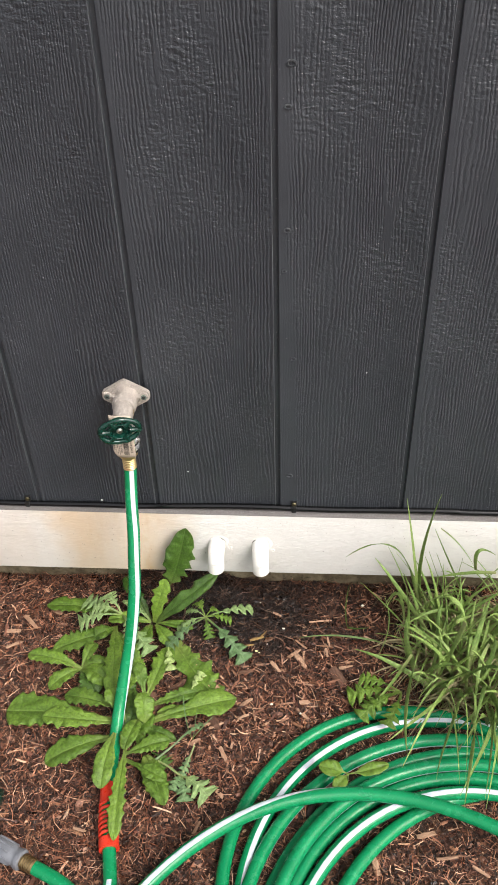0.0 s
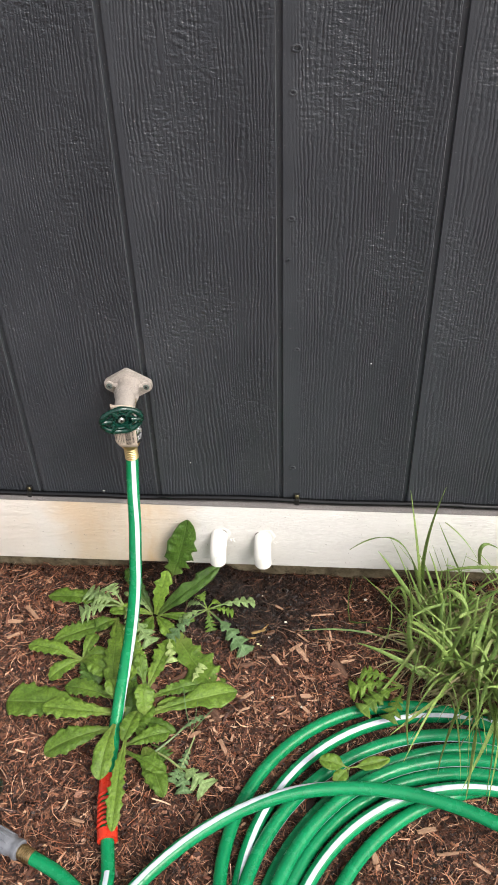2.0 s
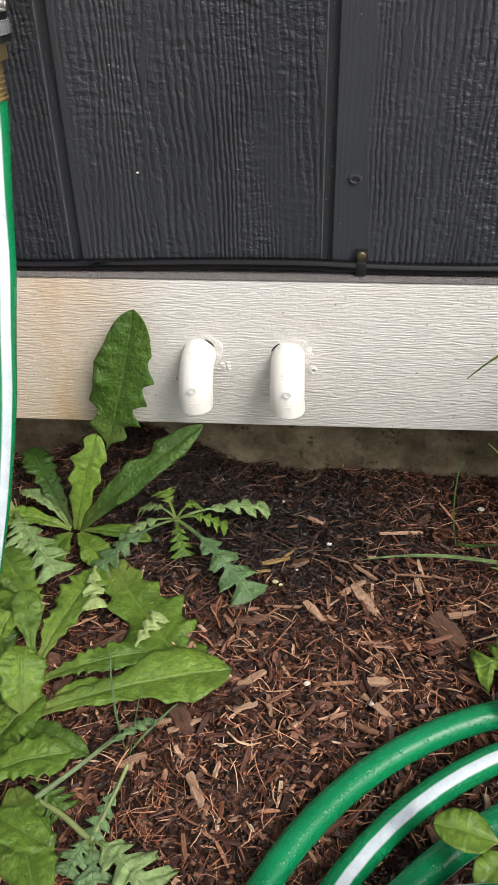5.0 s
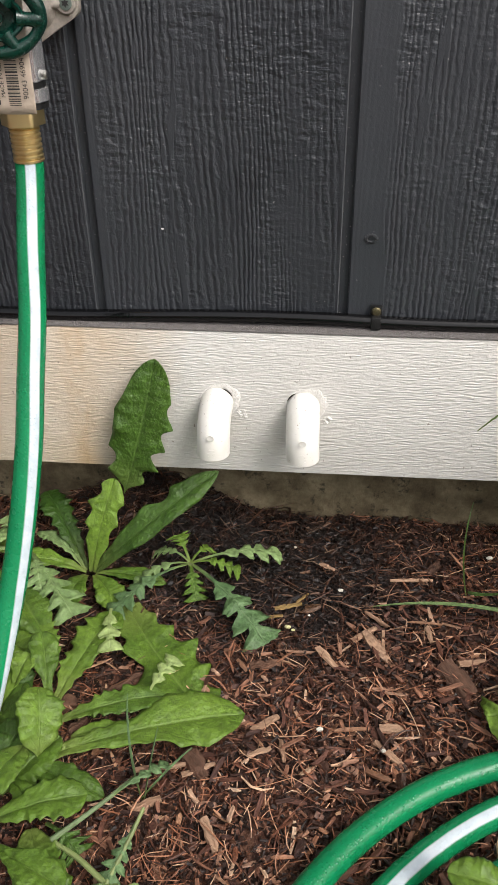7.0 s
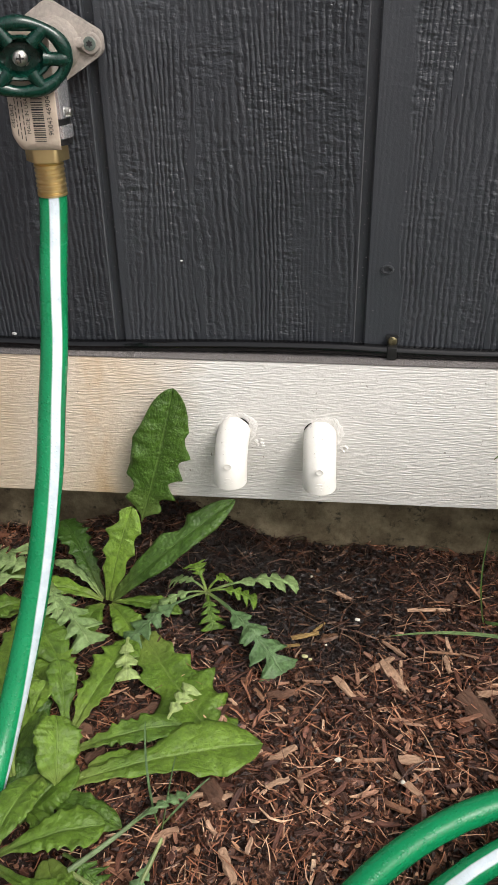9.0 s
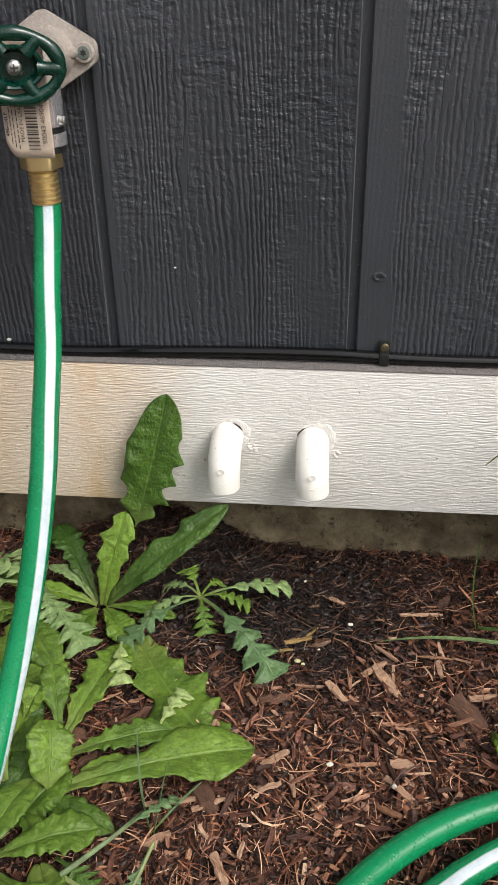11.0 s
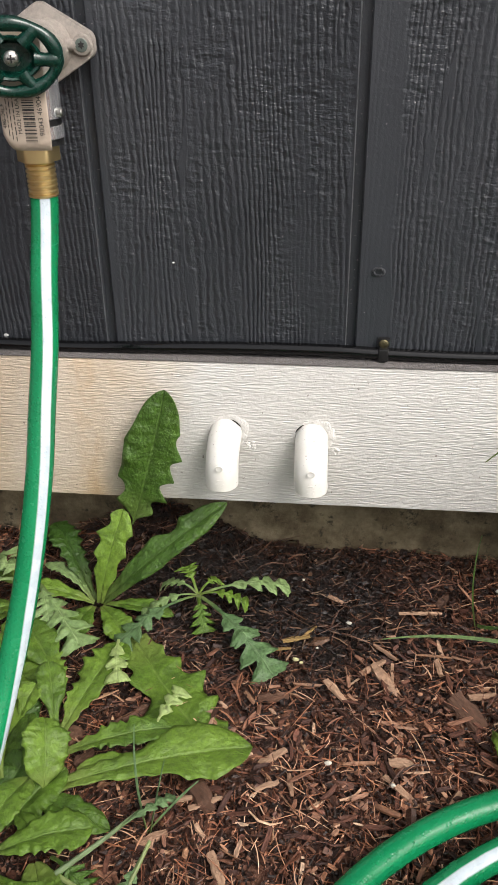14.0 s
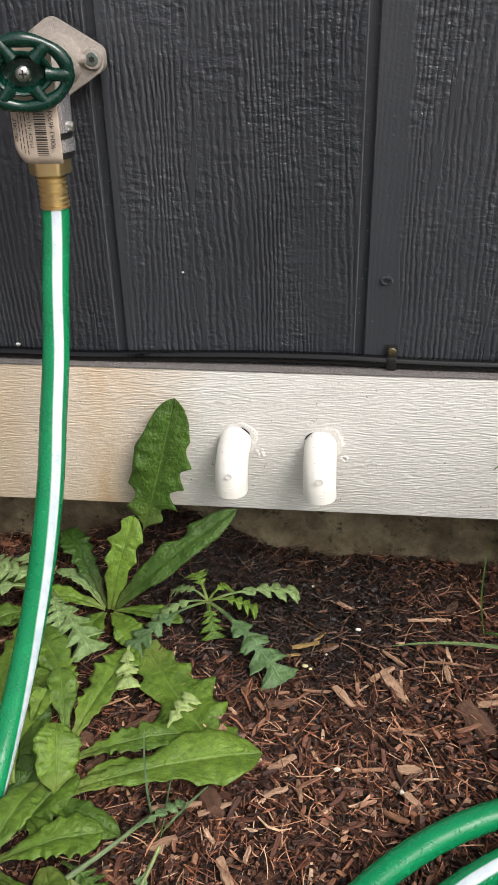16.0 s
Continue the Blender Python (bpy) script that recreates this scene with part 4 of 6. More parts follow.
def coil_path():
    path, turns = [], []
    for k, a in enumerate(LOOPS[:-1]):
        b = LOOPS[k + 1]
        for d in range(-90 if k == 0 else -20, 340, 4):
            t = smooth_step((d - 196) / 134)
            cx, cy, r, z, w = (p + (q - p) * t for p, q in zip(a, b))
            th = radians(d)
            lift = 0.0025 * math.sin(3 * th + 2.1 * k)
            path.append(Vector((cx + r * math.cos(th), cy + r * math.sin(th), z + lift)))
            turns.append(w)
    cx, cy, r, z, w = LOOPS[-1]
    for d in range(-20, 147, 4):
        th = radians(d)
        over = smooth_step((d + 10) / 70) * smooth_step((158 - d) / 55)
        path.append(Vector((cx + r * math.cos(th), cy + r * math.sin(th), 0.010 + (z - 0.004) * over)))
        turns.append(2.0 - 1.9 * smooth_step((d - 78) / 45))
    return path, turns


loops, turns = coil_path()
lead = spline([DOWN[-1], (-0.205, -0.60, 0.020), (-0.165, -0.72, 0.010), (-0.05, -0.86, 0.006), (0.13, -0.955, 0.004), loops[0]], 0.012)[:-1]
tail = spline([loops[-1], loops[-1] + Vector((-0.07, -0.085, -0.004)), (-0.33, -0.74, 0.006), (-0.48, -0.82, 0.004), (-0.80, -0.86, 0.004)], 0.012)[1:]
whole = lead + loops + tail
spin = [0.0] * len(lead) + turns + [turns[-1]] * len(tail)
lengths = [0.0]
for a, b in zip(whole, whole[1:]):
    lengths.append(lengths[-1] + (b - a).length)
part("coil", sweep(whole, HOSE_R, 18, phase=lambda s: float(np.interp(s, lengths, spin))), HOSE, hose)

# spiral strain relief
cut = [k for k, p in enumerate(down) if -0.474 < p.y < -0.372 and p.z < 0.03]
sleeve_line = down[cut[0]:cut[-1] + 1]
sleeve = part("sleeve", sweep(sleeve_line[:7], lambda s: 0.0118 + 0.02 * s, 24), RED_PLASTIC, hose, "red plastic spiral strain relief sleeve")
part("collar", sweep(sleeve_line[-4:], 0.0148, 24), RED_PLASTIC, sleeve)
helix, total = [], len(sleeve_line)
mid_line = sleeve_line[6:-3]
for k in range(len(mid_line) * 14):
    u = k / (len(mid_line) * 14 - 1) * (len(mid_line) - 1)
    i = min(int(u), len(mid_line) - 2)
    p = mid_line[i].lerp(mid_line[i + 1], u - i)
    d = (mid_line[i + 1] - mid_line[i]).normalized()
    sd = d.cross(Vector((0, 0, 1))).normalized()
    a = 2 * math.pi * 7.0 * k / (len(mid_line) * 14 - 1)
    helix.append(p + (0.0112 + 0.0022 * u / len(mid_line)) * (math.cos(a) * Vector((0, 0, 1)) + math.sin(a) * sd))
part("spiral", sweep(helix, 0.0024, 8), RED_PLASTIC, sleeve)

# a second hose end with its grey connector
other = thing("garden_hose", (-0.33, -0.50, 0.0), "green garden hose end with a grey plastic connector", "hose")
run2 = spline([(-0.333, -0.497, 0.006), (-0.279, -0.521, 0.005), (-0.225, -0.560, 0.003), (-0.13, -0.640, 0.003), (-0.02, -0.760, 0.002), (0.10, -0.80, 0.002)], 0.008)
part("tube", sweep(run2, HOSE_R, 18, phase=2.0), HOSE, other)
way = (run2[1] - run2[0]).normalized()
turn = way.to_track_quat("Z", "Y").to_matrix().to_4x4()
joint = Matrix.Translation(run2[0]) @ turn
ring_profile = [(0.0098, 0.010)]
for k in range(5):
    z = 0.008 - 0.0038 * k
    ring_profile += [(0.0100, z), (0.0112, z - 0.0008), (0.0112, z - 0.0020), (0.0100, z - 0.0029)]
ring_profile += [(0.0095, -0.0125)]
part("ferrule", lathe(ring_profile[::-1], joint, 28), AGED_BRASS, other, "tarnished ribbed brass ferrule")
grip = [(0.0128, -0.012), (0.0148, -0.013), (0.0150, -0.018), (0.0136, -0.020), (0.0134, -0.026), (0.0150, -0.029), (0.0146, -0.060), (0.0120, -0.064), (0.0085, -0.064), (0.0080, -0.055)]
conn = part("connector", lathe(grip[::-1], joint, 32), GREY_PLASTIC, other, "grey plastic connector")
for k in range(10):
    a = 2 * math.pi * k / 10
    part("grip_rib", sweep([joint @ Vector((0.0150 * math.cos(a), 0.0150 * math.sin(a), z)) for z in (-0.030, -0.040, -0.050, -0.058)], 0.0013, 8), GREY_PLASTIC, conn)

nozzle = thing("hose_fitting", (-0.42, -0.40, 0.0), "dark green hose fitting with a pale ring lying on the mulch", "hose fitting")
lie = Matrix.Translation((-0.402, -0.403, 0.006)) @ Vector((-1, 0.05, 0.0)).to_track_quat("Z", "Y").to_matrix().to_4x4()
part("barrel", lathe([(0.0090, 0.0), (0.0125, 0.001), (0.0130, 0.004), (0.0130, 0.030), (0.0110, 0.034), (0.0110, 0.060), (0.0060, 0.062)], lie, 24), WHEEL_PAINT, nozzle)
part("ring", lathe([(0.0128, 0.0060), (0.0134, 0.0066), (0.0134, 0.0084), (0.0128, 0.0090)], lie, 24), GREY_PLASTIC, nozzle, "pale grey ring")


# ---------------------------------------------------------------- weeds
def edge_plan(kind, seed, side, deeper=1.0):
    """Irregular teeth along one edge of a leaf: (place of the tooth, depth of the scoop below it)."""
    rnd = random.Random(seed * 17 + side)
    gap, deep = {"spear": ((0.09, 0.17), (0.14, 0.36)), "plain": ((0.09, 0.17), (0.03, 0.12)), "spoon": ((0.10, 0.18), (0.02, 0.08))}.get(kind, ((0.08, 0.16), (0.14, 0.38)))
    s, out = rnd.uniform(0.14, 0.24), []
    while s < 0.90:
        out.append((s, min(0.6, deeper * rnd.uniform(*deep))))
        s += rnd.uniform(*gap)
    return out


def leaf_half(kind, s, teeth, seed, wide=0.0):
    """Half the width of a leaf at s (0 base, 1 tip), 1 at the widest."""
    if kind == "spear":
        env = 0.34 * (1 - s) + math.sin(math.pi * s ** (1.15 + wide)) ** 0.85
    elif kind == "oval":
        return 0.10 + 0.92 * math.sin(math.pi * s ** 1.2) ** 0.62 * smooth_step((s - 0.12) / 0.25) if s < 0.99 else 0.05
    elif kind == "spoon":
        env = (0.30 + 0.70 * smooth_step((s - 0.30) / 0.38)) * math.sqrt(max(0.0, 1 - max(0.0, (s - 0.74) / 0.26) ** 2.4))
    elif kind == "broad":
        env = (0.10 + 0.90 * smooth_step((s - 0.02) / 0.16)) * math.sin(math.pi * min(1, 0.02 + 0.98 * s) ** (0.95 + wide)) ** 0.55
    elif kind == "plain":
        env = 0.18 * (1 - s) + math.sin(math.pi * s ** (1.95 + wide)) ** 0.60
    else:
        env = 0.20 * (1 - s) + math.sin(math.pi * s ** (1.85 + wide)) ** 0.60
    keep = 1.0
    for (low, _), (high, deep) in zip([(0.0, 0.0)] + teeth, teeth):
        if low <= s < high:
            t = (s - low) / (high - low)
            keep = 1 - deep * math.sin(math.pi * t ** 1.45) ** 0.85
    return max(0.012, env * keep * (1 + 0.05 * math.sin(s * 17 + seed * 2.2)))


LEAF_COUNT = [0]


def cut_leaf(plant, base, tip, width, arch, mat, seed, fat=1.0):
    """A ragwort leaf: a thin stalk, pairs of round toothed lobes and a broader end lobe, in one sheet."""
    rnd = random.Random(seed * 31)
    mid = (base + tip) / 2 + Vector((rnd.uniform(-0.06, 0.06), rnd.uniform(-0.06, 0.06), 0)) * (tip - base).length + Vector((0, 0, arch * 2))
    bm = bmesh.new()
    uv = bm.loops.layers.uv.verify()

    def at(s):
        p = (1 - s) ** 2 * base + 2 * s * (1 - s) * mid + s * s * tip
        d = (2 * (1 - s) * (mid - base) + 2 * s * (tip - mid)).normalized()
        side = d.cross(Vector((0, 0, 1))).normalized()
        return p, d, side, side.cross(d)

    # one sheet whose edge is cut deep between round, toothed lobes that lean towards the tip
    count, first = (4, rnd.uniform(0.34, 0.42)) if fat == 1.0 else (3, 0.16)
    rows, across = 30 * count, 6
    start = {1: rnd.uniform(-0.15, 0.15), -1: rnd.uniform(-0.15, 0.15)}

    def half(s, side):
        stalk_w = 0.030 * width + 0.0006
        if s < first:
            return stalk_w
        u = (s - first) / (1 - first)
        swell = (0.42 + 0.58 * smooth_step(u / 0.7)) * math.sqrt(max(0.0, 1 - max(0, (u - 0.80) / 0.20) ** 2.2))
        turn = count * u * math.pi + start[side] * (1 - u)
        lobe = max(0.0, (abs(math.sin(turn)) - 0.34) / 0.66) ** 0.55
        deep = 0.13 + 0.16 * smooth_step((u - 0.60) / 0.4)
        tooth = 1 - 0.22 * abs(math.cos(2.5 * turn)) ** 1.3 * lobe
        return stalk_w + 0.45 * width * swell * (deep + (1 - deep) * lobe) * tooth

    grid = []
    for i in range(rows + 1):
        s = i / rows
        p, d, side, up = at(s)
        row = []
        for j in range(across + 1):
            c = 2 * j / across - 1
            h = half(s, 1 if c > 0 else -1)
            q = p + side * c * h + d * 0.34 * abs(c) * h + up * (0.30 * h * noise.noise(Vector((s * 9, c * 1.6, seed))) - 0.22 * c * c * h)
            q.z = max(q.z, GROUND + 0.008)
            row.append(bm.verts.new(q))
        grid.append(row)
    for i in range(rows):
        for j in range(across):
            f = bm.faces.new((grid[i][j], grid[i][j + 1], grid[i + 1][j + 1], grid[i + 1][j]))
            for loop, cc in zip(f.loops, ((i, j), (i, j + 1), (i + 1, j + 1), (i + 1, j))):
                loop[uv].uv = (cc[0] / rows, cc[1] / across)
    ob = part("leaf", bm, mat, plant, "", 180)
    thick = ob.modifiers.new("thickness", "SOLIDIFY")
    thick.thickness = 0.0005
    return ob


def leaf(plant, kind, base, tip, width, arch, mat=None, face=(0, 0, 1), roll=0.0, deeper=1.0, wide=0.0, cuts=None, bend=None):
    """One leaf blade of a plant: an arched, folded, rippled sheet with a toothed edge and a raised midrib."""
    LEAF_COUNT[0] += 1
    seed = LEAF_COUNT[0]
    base, tip = Vector(base), Vector(tip)
    if kind == "lobed":
        return cut_leaf(plant, base, tip, width, arch, mat or LEAF, seed, deeper)
    face = Vector(face).normalized()
    mid = (base + tip) / 2 + face * arch * 2.0
    rows, across = 110, 12
    plans = cuts or {side: edge_plan(kind, seed, side, deeper) for side in (1, -1)}
    bm = bmesh.new()
    uv = bm.loops.layers.uv.verify()
    bow = Vector((noise.noise(Vector((seed, 0.5, 0.1))), noise.noise(Vector((seed, 4.5, 0.1))), 0)) * 0.12 * (tip - base).length
    if bend is not None:
        bow = (tip - base).cross(Vector((0, 0, 1))) * bend
    grid = []
    for i in range(rows + 1):
        s = i / rows
        p = (1 - s) ** 2 * base + 2 * s * (1 - s) * (mid + bow) + s * s * tip
        d = (2 * (1 - s) * (mid + bow - base) + 2 * s * (tip - mid - bow)).normalized()
        side = d.cross(face).normalized()
        side = Matrix.Rotation(roll, 3, d) @ side
        up = side.cross(d).normalized()
        line = []
        for j in range(across + 1):
            c = 2 * j / across - 1
            h = leaf_half(kind, s, plans[1 if c > 0 else -1], seed, wide) * width / 2
            edge = abs(c)
            q = p + side * c * h
            ripple = noise.noise(Vector((s * 6.5 + seed * 3.1, c * 1.3, seed))) + 0.35 * noise.noise(Vector((s * 17 + seed, c * 2.0, seed * 2)))
            q = q + up * (0.40 * edge * h - 0.30 * edge * edge * h + 0.27 * ripple * edge * h + 0.0008 * noise.noise(q * 150) - 0.0008 * (edge < 0.05))
            q.z = max(q.z, GROUND + 0.008 + 0.002 * edge)
            line.append(bm.verts.new(q))
        grid.append(line)
    for i in range(rows):
        for j in range(across):
            f = bm.faces.new((grid[i][j], grid[i][j + 1], grid[i + 1][j + 1], grid[i + 1][j]))
            for loop, cc in zip(f.loops, ((i, j), (i, j + 1), (i + 1, j + 1), (i + 1, j))):
                loop[uv].uv = (cc[0] / rows, cc[1] / across)
    ob = part("leaf", bm, mat or LEAF, plant, "", 180)
    thick = ob.modifiers.new("thickness", "SOLIDIFY")
    thick.thickness = 0.0005
    return ob


def stalk(plant, points, r0, r1, mat=STEM, name="stem"):
    line = spline(points, 0.004)
    n = sum((b - a).length for a, b in zip(line, line[1:]))
    return part(name, sweep(line, lambda s: r0 + (r1 - r0) * s / n, 8), mat, plant)


FRONT = (0, -1, 0)
crown = thing("dandelion_weed", (-0.223, -0.062, -0.005), "green rosette weed with one leaf against the skirt board", "weed", "rosette weeds")
part("crown", lathe([(0.0040, -0.016), (0.0034, -0.010), (0.0018, -0.006), (0.0006, -0.004)], Matrix.Translation((-0.223, -0.062, 0.0)), 10), CRIMSON_STEM, crown, "reddish leaf crown")
leaf(crown, "toothed", (-0.223, -0.060, 0.000), (-0.197, -0.038, 0.095), 0.032, 0.006, LEAF, FRONT, 0.0, 1.0, 0.25,
     {1: [(0.34, 0.1), (0.58, 0.25), (0.80, 0.35)], -1: [(0.36, 0.15), (0.55, 0.28), (0.74, 0.36), (0.92, 0.45)]})
leaf(crown, "broad", (-0.190, -0.038, 0.078), (-0.153, -0.030, 0.213), 0.054, 0.003, LEAF_DARK, FRONT, 0.0, 1.0, 0.0,
     {1: [(0.12, 0.1), (0.26, 0.55), (0.42, 0.44), (0.58, 0.34), (0.74, 0.20)], -1: [(0.16, 0.1), (0.34, 0.38), (0.62, 0.12)]})
leaf(crown, "toothed", (-0.220, -0.058, 0.000), (-0.104, -0.022, 0.097), 0.029, 0.010, LEAF_DARK, (-0.2, -0.6, 0.8), 0.0, 1.0, -0.3,
     {1: [(0.35, 0.08), (0.62, 0.10), (0.82, 0.10)], -1: [(0.30, 0.08), (0.54, 0.10), (0.72, 0.42), (0.88, 0.12)]})
leaf(crown, "toothed", (-0.229, -0.057, 0.000), (-0.286, 0.016, 0.036), 0.031, 0.012, LEAF_DARK)
leaf(crown, "plain", (-0.229, -0.061, 0.000), (-0.304, -0.070, 0.016), 0.026, 0.010, LEAF)
leaf(crown, "toothed", (-0.229, -0.059, 0.000), (-0.287, -0.024, 0.014), 0.015, 0.010, LEAF_PALE)
leaf(crown, "plain", (-0.220, -0.064, 0.000), (-0.186, -0.109, 0.000), 0.027, 0.007, LEAF)
leaf(crown, "plain", (-0.227, -0.065, 0.000), (-0.236, -0.116, 0.000), 0.029, 0.007, LEAF)
leaf(crown, "plain", (-0.219, -0.061, 0.000), (-0.150, -0.070, 0.000), 0.020, 0.006, LEAF)

rag = thing("ragwort_seedling", (-0.128, -0.060, 0.0), "small grey-green weed with deeply cut leaves on dark soil", "weed", "cut-leaf weeds")
stalk(rag, [(-0.128, -0.060, -0.012), (-0.127, -0.060, 0.004), (-0.128, -0.060, 0.017)], 0.0030, 0.0022)
for tip, w, arch, mt in (((-0.046, -0.024, 0.006), 0.030, 0.010, LEAF_PALE), ((-0.051, -0.136, 0.000), 0.046, 0.010, LEAF_BLUE), ((-0.144, -0.032, 0.028), 0.026, 0.006, LEAF), ((-0.117, -0.094, 0.004), 0.026, 0.008, LEAF),
                         ((-0.082, -0.052, 0.004), 0.026, 0.008, LEAF), ((-0.190, -0.118, 0.006), 0.034, 0.010, LEAF_BLUE), ((-0.178, -0.080, 0.006), 0.024, 0.010, LEAF_PALE), ((-0.110, -0.038, 0.018), 0.022, 0.008, LEAF), ((-0.166, -0.040, 0.012), 0.020, 0.008, LEAF_PALE)):
    leaf(rag, "lobed", (-0.129, -0.055, 0.014), tip, w, arch, mt)

for base, tip, w in (((-0.185, -0.130, 0.024), (-0.174, -0.178, 0.024), 0.023), ((-0.136, -0.208, 0.016), (-0.121, -0.176, 0.020), 0.021)):
    sprig = thing("ragwort_leaf", base, "loose pale cut leaf lying on the broad weed leaves", "leaf", "loose cut leaves")
    leaf(sprig, "lobed", base, tip, w, 0.002, LEAF_LIME, (0, 0, 1), 0.0, 1.7)

rag2 = thing("ragwort_seedling", (-0.279, -0.060, 0.0), "pale grey-green weed with lacy cut leaves behind the hose", "weed", "cut-leaf weeds")
stalk(rag2, [(-0.279, -0.060, -0.012), (-0.279, -0.060, 0.020)], 0.003, 0.002)
for tip, w in (((-0.352, -0.086, 0.026), 0.050), ((-0.350, -0.036, 0.028), 0.046), ((-0.312, -0.025, 0.034), 0.038), ((-0.330, -0.060, 0.038), 0.046), ((-0.215, -0.142, 0.024), 0.044), ((-0.250, -0.118, 0.026), 0.036)):
    leaf(rag2, "lobed", (-0.279, -0.060, 0.020), tip, w, 0.010, LEAF_PALE)

big = thing("dandelion_weed", (-0.225, -0.290, 0.0), "large green rosette weed with broad toothed leaves round the hose", "weed", "rosette weeds")
part("crown", lathe([(0.0050, -0.016), (0.0042, -0.008), (0.0022, -0.003), (0.0008, -0.001)], Matrix.Translation((-0.222, -0.288, 0.0)), 10), CRIMSON_STEM, big, "reddish leaf crown")
leaf(big, "spear", (-0.203, -0.270, 0.010), (-0.061, -0.213, 0.003), 0.050, 0.008, LEAF, (0, 0, 1), 0.0, 0.7, 1.45, None, 0.0)
leaf(big, "spear", (-0.178, -0.104, 0.002), (-0.084, -0.222, -0.003), 0.064, 0.001, LEAF, (0, 0, 1), 0.0, 1.0, 0.30,
     {-1: [(0.14, 0.1), (0.30, 0.34), (0.48, 0.36), (0.66, 0.34), (0.84, 0.36)], 1: [(0.20, 0.2), (0.32, 0.28), (0.58, 0.55), (0.90, 0.50)]})
leaf(big, "toothed", (-0.202, -0.239, 0.010), (-0.124, -0.208, 0.012), 0.027, 0.007, LEAF, (0, 0, 1), 0.0, 1.0, 0.0, None, 0.03)
leaf(big, "toothed", (-0.209, -0.224, 0.010), (-0.183, -0.122, 0.012), 0.036, 0.008, LEAF, (0, 0, 1), 0.0, 1.0, 0.0, None, 0.0)
leaf(big, "spoon", (-0.209, -0.234, 0.006), (-0.229, -0.177, 0.040), 0.024, 0.006, LEAF, (0.2, 0, 1), 0.0, 1.0, 0.0, None, 0.0)
leaf(big, "spoon", (-0.244, -0.226, 0.010), (-0.233, -0.197, 0.036), 0.021, 0.005, LEAF, (0, 0, 1), 0.0, 1.0, 0.0, None, 0.0)
leaf(big, "broad", (-0.203, -0.278, 0.014), (-0.211, -0.238, 0.046), 0.036, 0.012, LEAF, (0.25, 0, 1), 0.15, 0.35, 0.2, None, 0.0)
leaf(big, "broad", (-0.226, -0.268, 0.006), (-0.230, -0.222, 0.030), 0.034, 0.006, LEAF_MID, (-0.3, 0, 1), -0.3, 0.4, 0.1, None, 0.0)
leaf(big, "plain", (-0.232, -0.250, 0.004), (-0.250, -0.196, 0.020), 0.034, 0.006, LEAF_DARK, (0, 0, 1), 0.0, 1.2, 0.0, None, 0.0)
leaf(big, "plain", (-0.189, -0.248, 0.005), (-0.150, -0.236, 0.006), 0.014, 0.004, SEEDLING, (0, 0, 1), 0.0, 1.0, -0.6, None, 0.0)
leaf(big, "plain", (-0.214, -0.277, 0.010), (-0.150, -0.298, 0.010), 0.022, 0.006, LEAF_MID, (0, 0, 1), 0.0, 1.0, -0.5, None, 0.05)
leaf(big, "plain", (-0.226, -0.330, 0.016), (-0.158, -0.306, 0.024), 0.034, 0.006, LEAF_MID, (0, 0, 1), 0.0, 2.6, 0.3, None, 0.0)
leaf(big, "broad", (-0.214, -0.268, 0.020), (-0.226, -0.330, 0.030), 0.030, 0.008, LEAF, (0, 0, 1), 0.0, 0.3, 0.2, None, 0.0)
leaf(big, "plain", (-0.222, -0.289, 0.008), (-0.196, -0.311, 0.010), 0.016, 0.006, LEAF_MID, (0, 0, 1), 0.0, 1.4, 0.0, None, 0.0)
leaf(big, "spoon", (-0.224, -0.337, 0.013), (-0.155, -0.371, 0.026), 0.025, 0.006, LEAF_MID, (0, 0, 1), 0.0, 1.8, 0.0, None, 0.05)
leaf(big, "plain", (-0.196, -0.322, 0.003), (-0.154, -0.402, 0.006), 0.036, 0.004, LEAF, (0, 0, 1), 0.0, 1.8, -0.8, None, 0.0)
leaf(big, "lobed", (-0.186, -0.318, 0.006), (-0.158, -0.336, 0.003), 0.030, 0.004, LEAF_DARK)
leaf(big, "broad", (-0.224, -0.300, 0.004), (-0.192, -0.258, 0.018), 0.036, 0.006, LEAF_MID, (0, 0, 1), 0.0, 0.3, 0.1, None, 0.0)
leaf(big, "broad", (-0.236, -0.292, 0.004), (-0.219, -0.243, 0.020), 0.034, 0.006, LEAF_DARK, (0, 0, 1), 0.0, 0.3, 0.1, None, 0.0)
leaf(big, "toothed", (-0.240, -0.262, 0.006), (-0.262, -0.176, 0.022), 0.034, 0.008, LEAF, (0, 0, 1), 0.0, 0.8, 0.2)
leaf(big, "toothed", (-0.223, -0.325, 0.030), (-0.215, -0.468, 0.028), 0.026, 0.010, LEAF)
leaf(big, "toothed", (-0.258, -0.275, 0.020), (-0.440, -0.252, 0.000), 0.066, 0.006, LEAF, (0, 0, 1), 0.0, 0.8, 0.9)
leaf(big, "toothed", (-0.249, -0.277, 0.020), (-0.369, -0.274, 0.025), 0.039, 0.006, LEAF)
leaf(big, "plain", (-0.249, -0.301, 0.018), (-0.353, -0.340, 0.000), 0.043, 0.010, LEAF, (0, 0, 1), 0.0, 1.8)
leaf(big, "plain", (-0.242, -0.309, 0.042), (-0.250, -0.393, 0.028), 0.032, 0.008, LEAF)
leaf(big, "toothed", (-0.252, -0.248, 0.018), (-0.346, -0.225, 0.012), 0.035, 0.008, LEAF)
leaf(big, "plain", (-0.236, -0.273, 0.020), (-0.265, -0.230, 0.046), 0.032, 0.008, LEAF)

